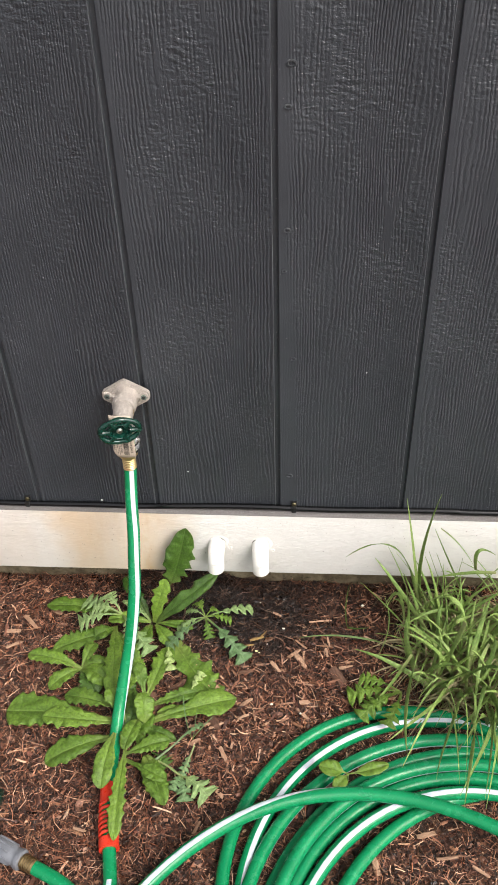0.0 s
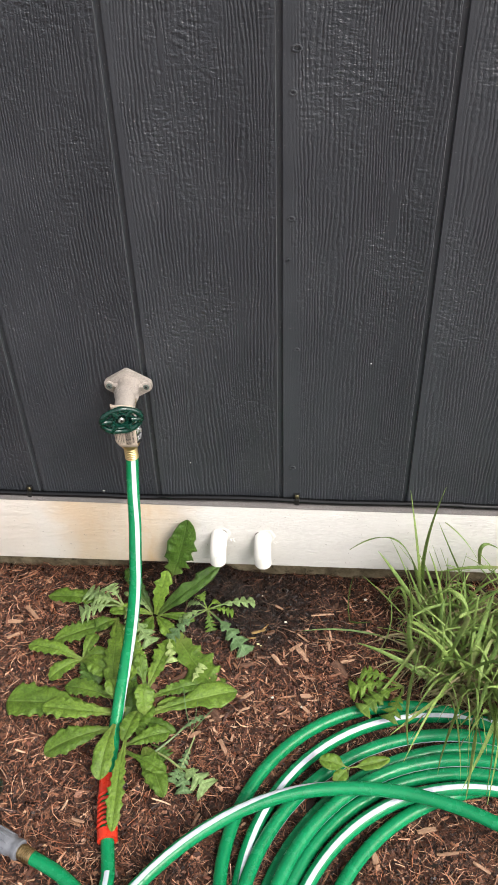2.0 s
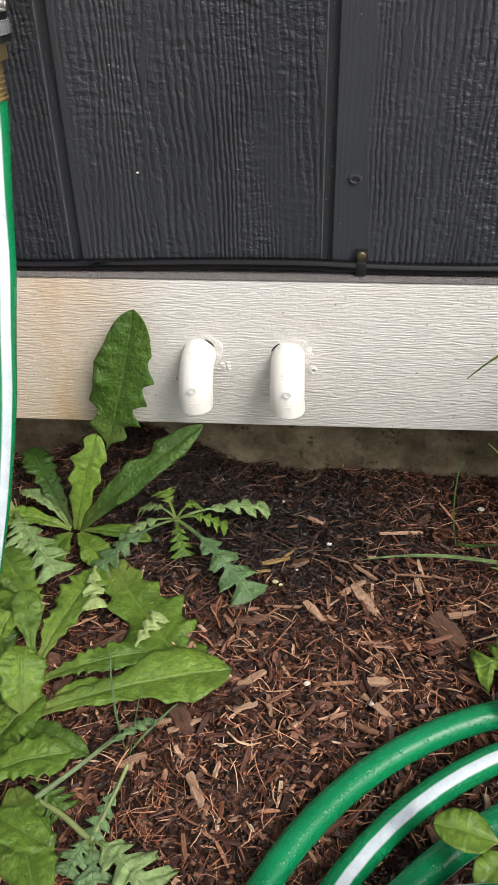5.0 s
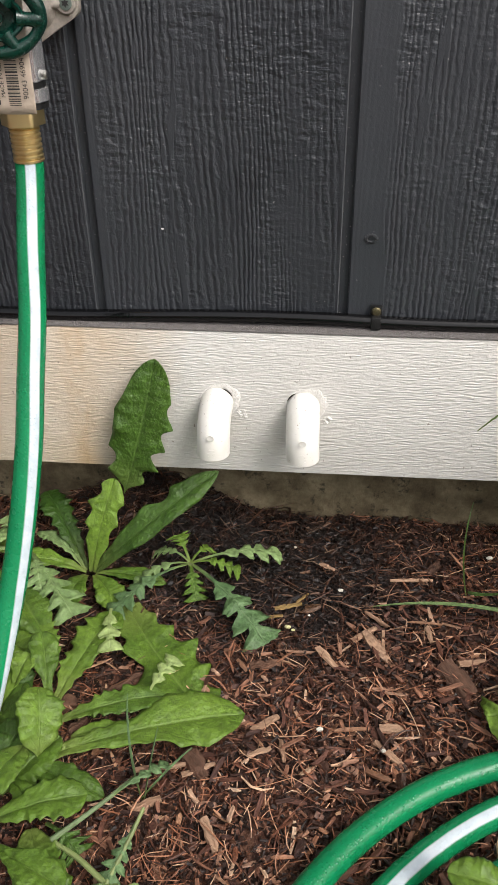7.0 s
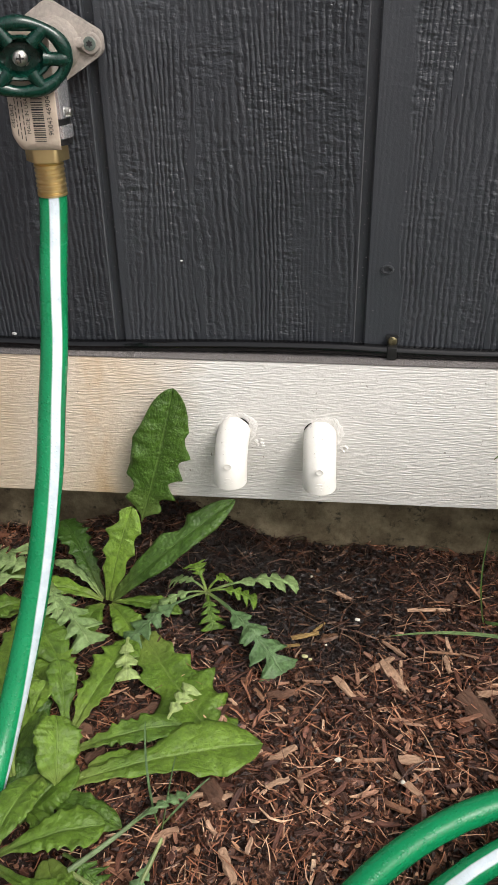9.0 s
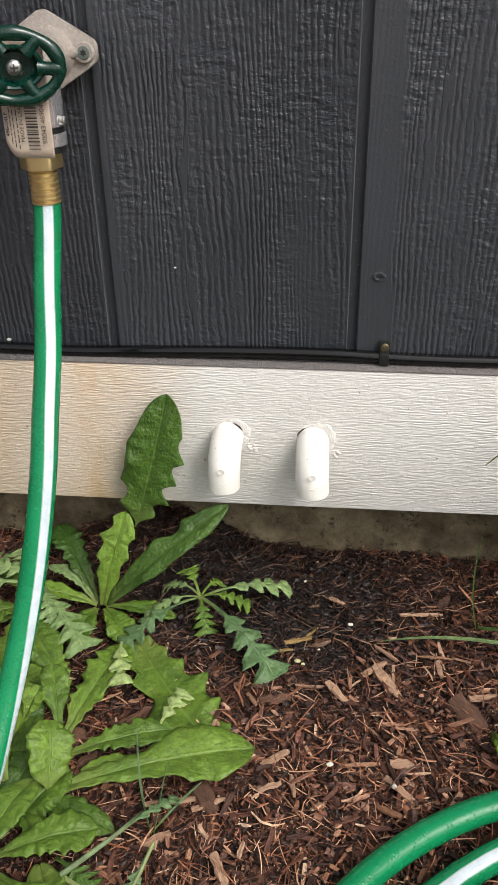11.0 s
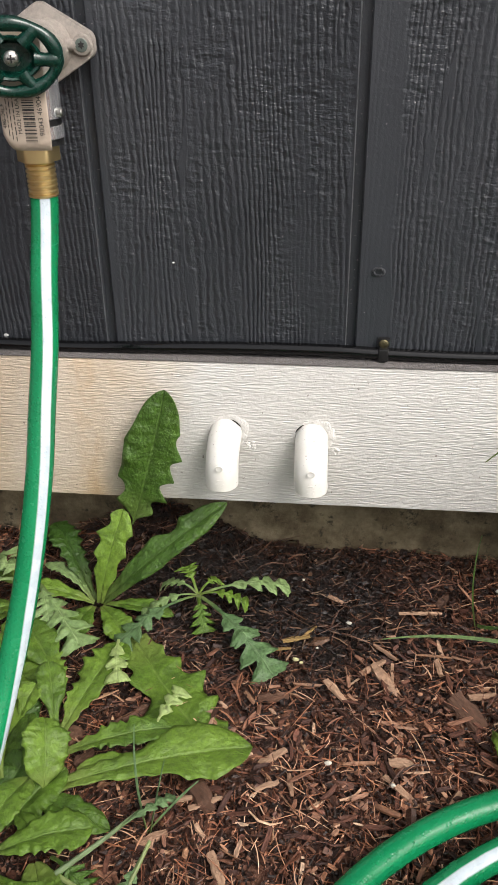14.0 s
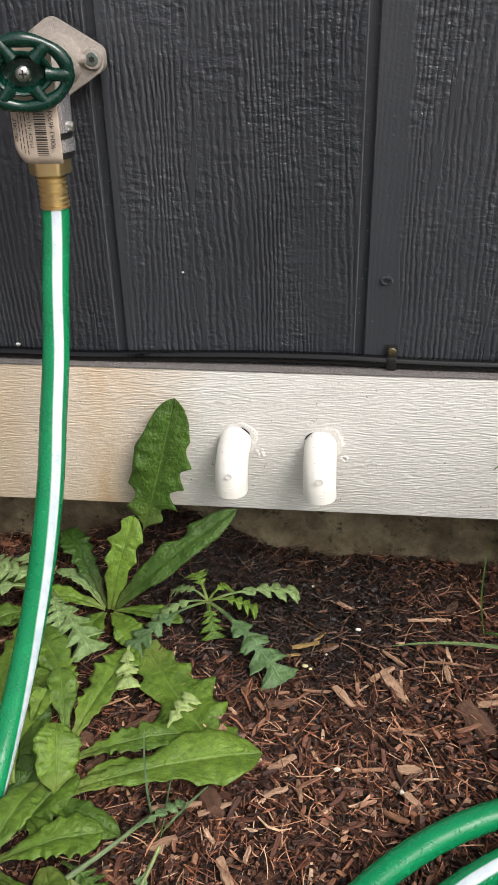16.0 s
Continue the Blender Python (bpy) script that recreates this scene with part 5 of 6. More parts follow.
left = thing("dandelion_weed", (-0.330, -0.172, 0.0), "small green rosette weed with paddle leaves on the mulch", "weed", "rosette weeds")
part("crown", lathe([(0.0040, -0.016), (0.0034, -0.010), (0.0018, -0.006), (0.0006, -0.004)], Matrix.Translation((-0.330, -0.172, 0.0)), 10), CRIMSON_STEM, left, "reddish leaf crown")
leaf(left, "toothed", (-0.330, -0.172, 0.010), (-0.430, -0.149, 0.014), 0.033, 0.010, LEAF)
leaf(left, "plain", (-0.330, -0.172, 0.010), (-0.379, -0.209, 0.004), 0.032, 0.010, LEAF)
leaf(left, "toothed", (-0.330, -0.172, 0.010), (-0.296, -0.222, 0.008), 0.039, 0.010, LEAF_DARK)
leaf(left, "plain", (-0.330, -0.172, 0.010), (-0.274, -0.204, 0.018), 0.039, 0.012, LEAF)
leaf(left, "plain", (-0.330, -0.172, 0.010), (-0.316, -0.122, 0.018), 0.024, 0.008, LEAF)
leaf(left, "plain", (-0.330, -0.172, 0.010), (-0.285, -0.168, 0.020), 0.030, 0.010, LEAF)

upper = thing("dandelion_weed", (-0.290, -0.085, 0.0), "green weed with long toothed leaves spreading over the mulch", "weed", "rosette weeds")
part("crown", lathe([(0.0040, -0.016), (0.0034, -0.010), (0.0018, -0.006), (0.0006, -0.004)], Matrix.Translation((-0.290, -0.085, 0.0)), 10), CRIMSON_STEM, upper, "reddish leaf crown")
leaf(upper, "toothed", (-0.290, -0.052, 0.010), (-0.427, -0.034, 0.008), 0.038, 0.008, LEAF)
leaf(upper, "toothed", (-0.287, -0.091, 0.010), (-0.392, -0.132, 0.004), 0.042, 0.010, LEAF)
leaf(upper, "toothed", (-0.288, -0.080, 0.012), (-0.263, -0.234, 0.028), 0.035, 0.012, LEAF)
leaf(upper, "plain", (-0.288, -0.085, 0.012), (-0.320, -0.112, 0.020), 0.030, 0.008, LEAF)
leaf(upper, "plain", (-0.288, -0.090, 0.012), (-0.235, -0.160, 0.020), 0.035, 0.010, LEAF)
leaf(upper, "toothed", (-0.275, -0.120, 0.012), (-0.225, -0.190, 0.012), 0.040, 0.008, LEAF)

low = thing("ragwort_seedling", (-0.150, -0.352, 0.0), "sparse cut-leaf weed lying on the mulch below the rosette", "weed", "cut-leaf weeds")
stalk(low, [(-0.177, -0.331, 0.007), (-0.156, -0.341, 0.006), (-0.135, -0.354, 0.002)], 0.0016, 0.0022)
leaf(low, "lobed", (-0.134, -0.352, 0.003), (-0.090, -0.384, 0.004), 0.050, 0.006, LEAF_PALE, (0, 0, 1), 0.0, 1.7)
leaf(low, "lobed", (-0.135, -0.351, 0.003), (-0.146, -0.376, 0.002), 0.032, 0.004, LEAF_BLUE, (0, 0, 1), 0.0, 1.7)
leaf(low, "lobed", (-0.135, -0.352, 0.003), (-0.126, -0.392, 0.001), 0.030, 0.004, LEAF_BLUE, (0, 0, 1), 0.0, 1.7)
leaf(low, "lobed", (-0.118, -0.313, 0.023), (-0.135, -0.353, 0.004), 0.020, 0.003, LEAF_BLUE)
stalk(low, [(-0.118, -0.312, 0.024), (-0.124, -0.330, 0.017), (-0.135, -0.353, 0.003)], 0.0012, 0.0018)
stalk(low, [(-0.178, -0.331, 0.008), (-0.151, -0.308, 0.015), (-0.134, -0.281, 0.009)], 0.0020, 0.0013, GREY_STEM)
leaf(low, "lobed", (-0.150, -0.306, 0.014), (-0.112, -0.262, 0.004), 0.012, 0.004, LEAF_BLUE)

sprout = thing("seedling", (0.117, -0.361, 0.02), "three-leaved yellow-green seedling growing up between the hose loops", "seedling")
stalk(sprout, [(0.118, -0.362, -0.012), (0.117, -0.361, 0.020), (0.117, -0.361, 0.045)], 0.0016, 0.0012)
leaf(sprout, "oval", (0.117, -0.361, 0.045), (0.074, -0.352, 0.049), 0.027, 0.003, SEEDLING)
leaf(sprout, "oval", (0.117, -0.361, 0.045), (0.177, -0.347, 0.053), 0.020, 0.003, SEEDLING)
leaf(sprout, "oval", (0.117, -0.361, 0.045), (0.096, -0.387, 0.044), 0.020, 0.003, SEEDLING)

cutleaf = thing("ragwort_seedling", (0.210, -0.195, 0.0), "green cut-leaf weed at the edge of the grass clump", "weed", "cut-leaf weeds")
stalk(cutleaf, [(0.210, -0.195, -0.012), (0.210, -0.195, 0.012)], 0.003, 0.002)
for tip, w in (((0.122, -0.204, 0.010), 0.046), ((0.142, -0.176, 0.020), 0.036), ((0.138, -0.256, 0.030), 0.038), ((0.180, -0.270, 0.032), 0.036), ((0.152, -0.228, 0.016), 0.034)):
    leaf(cutleaf, "lobed", (0.210, -0.195, 0.012), tip, w, 0.010, LEAF)


# ---------------------------------------------------------------- grass
def blade_rows(points, width, seed, n=16):
    """Left, fold and right edge of a blade that tapers to its tip."""
    line = [Vector(p) for p in points]
    out = []
    for i in range(n + 1):
        s = i / n
        if len(line) == 3:
            a, b, c = line
            p = (1 - s) ** 2 * a + 2 * s * (1 - s) * b + s * s * c
            d = 2 * (1 - s) * (b - a) + 2 * s * (c - b)
        else:
            a, b, c, e = line
            p = (1 - s) ** 3 * a + 3 * s * (1 - s) ** 2 * b + 3 * s * s * (1 - s) * c + s ** 3 * e
            d = 3 * (1 - s) ** 2 * (b - a) + 6 * s * (1 - s) * (c - b) + 3 * s * s * (e - c)
        d = d.normalized()
        lean = Vector((math.sin(seed * 2.4 + 1.2 * s), math.cos(seed * 1.7 + 0.6 * s) * 0.6 - 0.5, 0.5))
        side = d.cross(lean).normalized()
        up = side.cross(d)
        w = width / 2 * min(1.0, 0.62 + 1.6 * s) * (1 - s ** 2.2) + 0.0003
        out.append((p - side * w, p - up * w * 0.35, p + side * w))
    return out


def blade_into(bm, points, width, seed, n=16):
    uv = bm.loops.layers.uv.verify()
    rows = [[bm.verts.new(q) for q in r] for r in blade_rows(points, width, seed, n)]
    for i in range(n):
        for j in range(2):
            f = bm.faces.new((rows[i][j], rows[i][j + 1], rows[i + 1][j + 1], rows[i + 1][j]))
            for loop, cc in zip(f.loops, ((i, j), (i, j + 1), (i + 1, j + 1), (i + 1, j))):
                loop[uv].uv = (cc[0] / n, cc[1] / 2)


clump = thing("grass_clump", (0.31, -0.10, 0.0), "overgrown clump of long green grass beside the coiled hose", "grass")


def blade(points, width=0.0075, mat=GRASS, parent=clump, label=""):
    width *= 1.14 if parent == clump else 1.0
    LEAF_COUNT[0] += 1
    bm = bmesh.new()
    blade_into(bm, points, width, LEAF_COUNT[0], 22)
    ob = part("blade", bm, mat, parent, label, 180)
    thick = ob.modifiers.new("thickness", "SOLIDIFY")
    thick.thickness = 0.0003
    return ob


blade([(0.257, -0.024, 0.0), (0.232, -0.052, 0.17), (0.204, -0.050, 0.313)], 0.006)
blade([(0.262, -0.024, 0.0), (0.222, -0.052, 0.16), (0.259, -0.040, 0.314)], 0.008)
blade([(0.257, -0.024, 0.0), (0.226, -0.072, 0.19), (0.198, -0.060, 0.275), (0.118, -0.032, 0.158)], 0.006)
blade([(0.194, -0.089, 0.0), (0.116, -0.074, 0.012), (0.041, -0.080, -0.003)], 0.0028, LEAF_PALE)
blade([(0.354, -0.011, 0.0), (0.300, -0.060, 0.14), (0.259, -0.032, 0.228)], 0.004, GRASS)
blade([(0.330, -0.020, 0.0), (0.345, -0.050, 0.16), (0.420, -0.036, 0.190)], 0.006)


def hand_blade(*through, width, rooted=False):
    """A blade through three points, or along four; rooted: it starts further back in the clump."""
    p = [Vector(q) for q in through]
    if rooted:
        p = [p[0] + Vector((0.035, 0.10, -0.035)), p[0] + Vector((0.005, 0.0, 0.045)), p[1] + Vector((0, 0, 0.012)), p[2]]
    elif len(p) == 3:
        p[1] = 2 * p[1] - 0.5 * (p[0] + p[2])
    return blade(p, width)


hand_blade((0.229, -0.060, 0.091), (0.207, -0.050, 0.148), (0.183, -0.045, 0.201), width=0.006)
hand_blade((0.266, -0.120, 0.052), (0.205, -0.080, 0.134), (0.164, -0.050, 0.176), width=0.007)
hand_blade((0.236, -0.100, 0.104), (0.266, -0.120, 0.195), (0.303, -0.140, 0.181), (0.302, -0.150, 0.134), width=0.008)
hand_blade((0.303, -0.150, 0.141), (0.283, -0.175, 0.096), (0.258, -0.200, 0.032), width=0.01)
hand_blade((0.282, -0.150, 0.056), (0.237, -0.130, 0.088), (0.192, -0.110, 0.082), width=0.01)
hand_blade((0.289, -0.200, 0.003), (0.201, -0.170, 0.049), (0.133, -0.150, 0.062), width=0.008)
hand_blade((0.216, -0.200, 0.047), (0.197, -0.270, 0.069), (0.204, -0.335, 0.060), width=0.009, rooted=True)
hand_blade((0.285, -0.200, 0.003), (0.278, -0.290, 0.070), (0.275, -0.375, 0.058), width=0.009)
hand_blade((0.273, -0.290, 0.051), (0.247, -0.340, 0.061), (0.240, -0.380, 0.075), width=0.006, rooted=True)
hand_blade((0.341, -0.280, 0.066), (0.305, -0.345, 0.067), (0.269, -0.405, 0.080), width=0.009, rooted=True)
hand_blade((0.278, -0.235, 0.023), (0.229, -0.275, 0.064), (0.177, -0.315, 0.062), width=0.007, rooted=True)
hand_blade((0.289, -0.180, 0.052), (0.312, -0.170, 0.077), (0.333, -0.160, 0.066), width=0.007)
hand_blade((0.259, -0.190, 0.022), (0.307, -0.180, 0.043), (0.357, -0.180, 0.057), width=0.005)
hand_blade((0.314, -0.180, 0.047), (0.331, -0.140, 0.116), (0.347, -0.110, 0.155), width=0.008)
hand_blade((0.310, -0.215, 0.023), (0.317, -0.140, 0.102), (0.328, -0.100, 0.139), width=0.006)
hand_blade((0.171, -0.150, 0.042), (0.189, -0.120, 0.084), (0.182, -0.090, 0.124), width=0.006)
hand_blade((0.242, -0.170, 0.018), (0.219, -0.140, 0.068), (0.220, -0.110, 0.115), width=0.011)
hand_blade((0.359, -0.070, 0.170), (0.308, -0.060, 0.155), (0.263, -0.050, 0.129), width=0.005)
hand_blade((0.269, -0.030, 0.228), (0.304, -0.040, 0.197), (0.334, -0.050, 0.150), width=0.003)
hand_blade((0.351, -0.230, 0.045), (0.315, -0.260, 0.055), (0.281, -0.290, 0.051), width=0.008, rooted=True)
hand_blade((0.225, -0.160, 0.066), (0.187, -0.200, 0.031), (0.153, -0.240, 0.034), width=0.007)
hand_blade((0.317, -0.190, 0.021), (0.349, -0.170, 0.079), (0.352, -0.140, 0.110), width=0.008)
hand_blade((0.271, -0.150, 0.055), (0.270, -0.110, 0.090), (0.278, -0.090, 0.115), width=0.007)
hand_blade((0.330, -0.210, 0.032), (0.345, -0.220, 0.033), (0.354, -0.230, 0.034), width=0.007)
hand_blade((0.332, -0.050, 0.153), (0.332, -0.045, 0.194), (0.362, -0.040, 0.180), width=0.006)
hand_blade((0.295, -0.130, 0.116), (0.306, -0.120, 0.111), (0.341, -0.110, 0.121), width=0.005)
hand_blade((0.348, -0.150, 0.088), (0.328, -0.190, 0.070), (0.320, -0.245, 0.032), width=0.006)
rnd = random.Random(21)


def crest(y, top):
    """The height at y that still lies below a line of sight over the clump."""
    return 1.19 - (1.19 - top) * (1 + y)


for k in range(5):                              # blades that hang over the hose
    bx, by = rnd.uniform(0.30, 0.48), rnd.uniform(-0.22, -0.12)
    a = rnd.uniform(-2.3, -0.9)
    reach, high = rnd.uniform(0.13, 0.26), rnd.uniform(0.10, 0.20)
    blade([(bx, by, -0.008), (bx + 0.45 * reach * math.cos(a), by + 0.45 * reach * math.sin(a), high), (bx + reach * math.cos(a), by + reach * math.sin(a), rnd.uniform(0.03, 0.07))], rnd.uniform(0.005, 0.010))
for k in range(16):                             # a thick fringe drooping over the outer coils
    bx, by = rnd.uniform(0.29, 0.40), rnd.uniform(-0.26, -0.18)
    tx, ty = bx + rnd.uniform(-0.060, 0.0), rnd.uniform(-0.43, -0.31)
    blade([(bx, by, -0.008), (0.6 * bx + 0.4 * tx, 0.6 * by + 0.4 * ty, rnd.uniform(0.12, 0.20)), (tx, ty, rnd.uniform(0.055, 0.085))], rnd.uniform(0.006, 0.010))
for k in range(60):                             # long stiff blades, leaning every way
    bx, by = rnd.uniform(0.225, 0.47), rnd.uniform(-0.20, -0.03)
    a = rnd.uniform(-math.pi, math.pi)
    reach = rnd.uniform(0.05, 0.20)
    tx, ty = max(0.200, bx + reach * math.cos(a)), min(-0.030, by + 0.7 * reach * math.sin(a))
    high = min(rnd.uniform(0.12, 0.27), crest(ty, rnd.uniform(0.03, 0.15)))
    sag = rnd.choice((0.0, 0.0, 0.25, 0.6)) * high
    blade([(bx, by, -0.008), (bx + 0.30 * (tx - bx), min(-0.026, by + 0.25 * (ty - by)), high * 0.62 + sag * 0.5), (tx, ty, high - sag)], rnd.uniform(0.0030, 0.0075))
for k in range(22):                             # thin pale stalks
    bx, by = rnd.uniform(0.24, 0.46), rnd.uniform(-0.19, -0.04)
    a = rnd.uniform(-math.pi, math.pi)
    tx, ty = bx + rnd.uniform(0.04, 0.14) * math.cos(a), min(-0.03, by + 0.08 * math.sin(a))
    high = min(rnd.uniform(0.14, 0.26), crest(ty, rnd.uniform(0.05, 0.15)))
    blade([(bx, by, -0.008), ((bx + tx) / 2, (by + ty) / 2, high * 0.55), (tx, ty, high)], rnd.uniform(0.0015, 0.0026))
tuft = bmesh.new()
for k in range(170):
    bx, by = max(0.23, rnd.gauss(0.335, 0.055)), rnd.uniform(-0.215, 0.0)
    a = rnd.uniform(0, 2 * math.pi)
    reach, high = rnd.uniform(0.03, 0.12), rnd.uniform(0.03, 0.14)
    blade_into(tuft, [Vector((bx, by, -0.008)), Vector((bx + 0.4 * reach * math.cos(a), min(-0.024, by + 0.4 * reach * math.sin(a)), high)),
                      Vector((bx + reach * math.cos(a), min(-0.024, by + reach * math.sin(a)), rnd.uniform(0.1, 0.9) * high))], rnd.uniform(0.002, 0.006), k, 8)
tagged(part("undergrowth", tuft, GRASS, clump, "", 180), "dense short grass at the foot of the clump", kind="stuff")
dry = bmesh.new()
for k in range(420):
    bx, by = max(0.25, rnd.gauss(0.330, 0.055)), rnd.uniform(-0.22, -0.01)
    a = rnd.uniform(0, 2 * math.pi)
    reach = rnd.uniform(0.03, 0.13)
    blade_into(dry, [Vector((bx, by, 0.0)), Vector((bx + 0.5 * reach * math.cos(a), by + 0.5 * reach * math.sin(a), rnd.uniform(0.01, 0.09))),
                     Vector((bx + reach * math.cos(a), min(-0.02, by + reach * math.sin(a)), rnd.uniform(-0.004, 0.03)))], rnd.uniform(0.0016, 0.0042), k, 7)
tagged(part("thatch", dry, STRAW, clump, "", 180), "dry tan straw among the grass", kind="stuff")

lone = thing("grass_shoot", (0.126, -0.046, 0.0), "single thin green grass shoot beside the foundation", "grass")
blade([(0.128, -0.052, -0.010), (0.116, -0.044, 0.036), (0.130, -0.008, 0.066)], 0.0034, LEAF_DARK, lone)
blade([(0.128, -0.052, -0.004), (0.134, -0.060, -0.002), (0.165, -0.055, 0.000)], 0.0030, LEAF_DARK, lone)
lone2 = thing("grass_shoot", (-0.128, -0.285, 0.0), "thin dark green grass shoot on the mulch", "grass")
blade([(-0.128, -0.285, -0.010), (-0.140, -0.270, 0.030), (-0.143, -0.240, 0.050)], 0.0014, LEAF_BLUE, lone2)
blade([(-0.128, -0.285, -0.008), (-0.110, -0.270, 0.010), (-0.095, -0.255, 0.014)], 0.0016, LEAF_BLUE, lone2)
blade([(-0.126, -0.287, -0.008), (-0.122, -0.268, 0.022), (-0.120, -0.252, 0.030)], 0.0013, LEAF_BLUE, lone2)


# ---------------------------------------------------------------- mulch
def wood_chip(x, y, length, width, yaw, mat, name="wood_chip", label="pale splintered wood chip lying on the mulch", thick=0.0025, lift=0.0065):
    """A split, uneven sliver of wood."""
    LEAF_COUNT[0] += 1
    rnd = random.Random(LEAF_COUNT[0])
    m = Matrix.Translation((x, y, ground_height(x, y) + lift)) @ Matrix.Rotation(yaw, 4, "Z") @ Matrix.Rotation(rnd.uniform(-0.16, 0.16), 4, "Y") @ Matrix.Rotation(rnd.uniform(-0.25, 0.25), 4, "X")
    bm = bmesh.new()
    rings = []
    n = 6
    ragged = 0.17 if name == "bark_chip" else 0.12
    for i in range(n + 1):
        s = i / n
        w = width / 2 * (0.62 + 0.38 * math.sin(math.pi * min(1, 0.14 + s * 0.8))) * rnd.uniform(1 - ragged, 1.1)
        t = thick / 2 * rnd.uniform(0.5, 1.2)
        ox = rnd.uniform(-0.5, 0.5) * ragged * width
        rings.append([bm.verts.new(Vector(((s - 0.5) * length + rnd.uniform(-0.05, 0.05) * width, ox + cy * w * rnd.uniform(0.8, 1.1), cz * t + rnd.uniform(-0.25, 0.25) * thick))) for cy, cz in ((-1, -0.6), (-0.8, 1), (0.1, 1.5), (0.9, 0.8), (1, -0.7))])
    for a, b in zip(rings, rings[1:]):
        for j in range(5):
            i = (j + 1) % 5
            bm.faces.new((a[j], a[i], b[i], b[j]))
    bm.faces.new(rings[0][::-1])
    bm.faces.new(rings[-1])
    ob = part(name, bm, mat, None, "", 30)
    ob.matrix_basis = m
    return tagged(ob, label, "wood chip", "loose wood chips")


for x, y, ln, w, yaw in ((-0.045, -0.217, 0.034, 0.009, 0.75), (0.032, -0.113, 0.036, 0.008, 0.65), (0.001, -0.142, 0.034, 0.009, -0.9), (-0.030, -0.240, 0.026, 0.005, -1.4), (-0.047, -0.244, 0.024, 0.006, 0.35),
                         (0.050, -0.233, 0.038, 0.008, -0.75), (0.089, -0.240, 0.026, 0.007, 1.0), (0.053, -0.210, 0.026, 0.010, 0.05), (0.078, -0.040, 0.056, 0.004, 0.25), (0.044, -0.092, 0.034, 0.004, -0.7), (0.121, -0.139, 0.032, 0.007, 0.3),
                         (0.089, -0.109, 0.022, 0.006, -1.4), (-0.090, -0.261, 0.034, 0.006, 0.4), (-0.075, -0.310, 0.034, 0.009, -1.1), (-0.124, -0.290, 0.030, 0.009, 0.5), (-0.119, -0.262, 0.050, 0.006, 0.2), (-0.001, -0.027, 0.022, 0.006, -0.5),
                         ):
    wood_chip(x, y, ln * 0.76, w * 0.85, yaw, PALE_CHIP)
for x, y, ln, w, yaw in ((-0.451, -0.066, 0.048, 0.010, -0.75), (-0.478, -0.085, 0.034, 0.012, 0.1), (-0.408, -0.040, 0.030, 0.010, -0.5), (-0.469, -0.115, 0.038, 0.010, 0.6), (-0.111, -0.450, 0.030, 0.007, 0.3), (0.229, -0.423, 0.036, 0.010, 0.2),
                         (0.155, -0.470, 0.034, 0.013, -1.3), (0.300, -0.470, 0.034, 0.006, -0.5), (0.255, -0.455, 0.040, 0.006, 0.1), (-0.104, -0.427, 0.028, 0.006, 1.2), (-0.275, -0.440, 0.026, 0.006, -0.2)):
    wood_chip(x, y, ln * 0.76, w * 0.85, yaw, PALE_CHIP)
for x, y, ln, w, yaw in ((0.106, -0.160, 0.046, 0.034, -0.95), (-0.205, -0.211, 0.022, 0.026, 0.3), (-0.190, -0.230, 0.024, 0.014, 0.9), (-0.155, -0.180, 0.050, 0.008, 0.8), (-0.165, -0.190, 0.044, 0.008, 0.5), (-0.093, -0.257, 0.034, 0.026, -0.9), (-0.050, -0.155, 0.034, 0.016, 0.2), (0.100, -0.020, 0.024, 0.014, 0.9)):
    wood_chip(x, y, ln * 0.75, w * 0.62, yaw, BARK_CHIP, "bark_chip", "flat brown piece of bark lying on the mulch", 0.005, 0.006)
for x, y, ln, w, yaw in ((-0.035, -0.083, 0.026, 0.006, 0.35), (-0.049, -0.100, 0.020, 0.004, 0.15), (-0.023, -0.072, 0.016, 0.003, 0.9)):
    wood_chip(x, y, ln, w, yaw, YELLOW_STRAW, "straw_piece", "withered yellow-brown straw piece on wet soil", 0.0016, 0.007)
for x, y, z, r in ((0.012, -0.061, -0.003, 0.0020), (0.156, 0.0, -0.006, 0.0026), (-0.033, -0.003, -0.003, 0.0013), (-0.003, -0.218, -0.002, 0.0022), (0.045, -0.233, -0.002, 0.0014), (-0.016, -0.096, -0.003, 0.0011)):
    bm = bmesh.new()
    for v in bmesh.ops.create_icosphere(bm, subdivisions=2, radius=r, matrix=Matrix.Translation((x, y, z)) @ Matrix.Diagonal((1.3, 0.8, 0.8, 1)))["verts"]:
        v.co += 0.0008 * noise.noise_vector(v.co * 500)
    tagged(part("pebble", bm, PERLITE), "tiny white grain lying on the mulch", "pebble", "white grains")
for x, y, r in ((-0.034, -0.113, 0.0024), (-0.029, -0.116, 0.0014)):
    bm = bmesh.new()
    for v in bmesh.ops.create_icosphere(bm, subdivisions=2, radius=r, matrix=Matrix.Translation((x, y, -0.002)) @ Matrix.Diagonal((1.3, 0.8, 0.8, 1)))["verts"]:
        v.co += 0.0007 * noise.noise_vector(v.co * 500)
    tagged(part("pebble", bm, YELLOW_GRAIN), "tiny yellow grain lying on dark mulch", "pebble", "yellow grains")


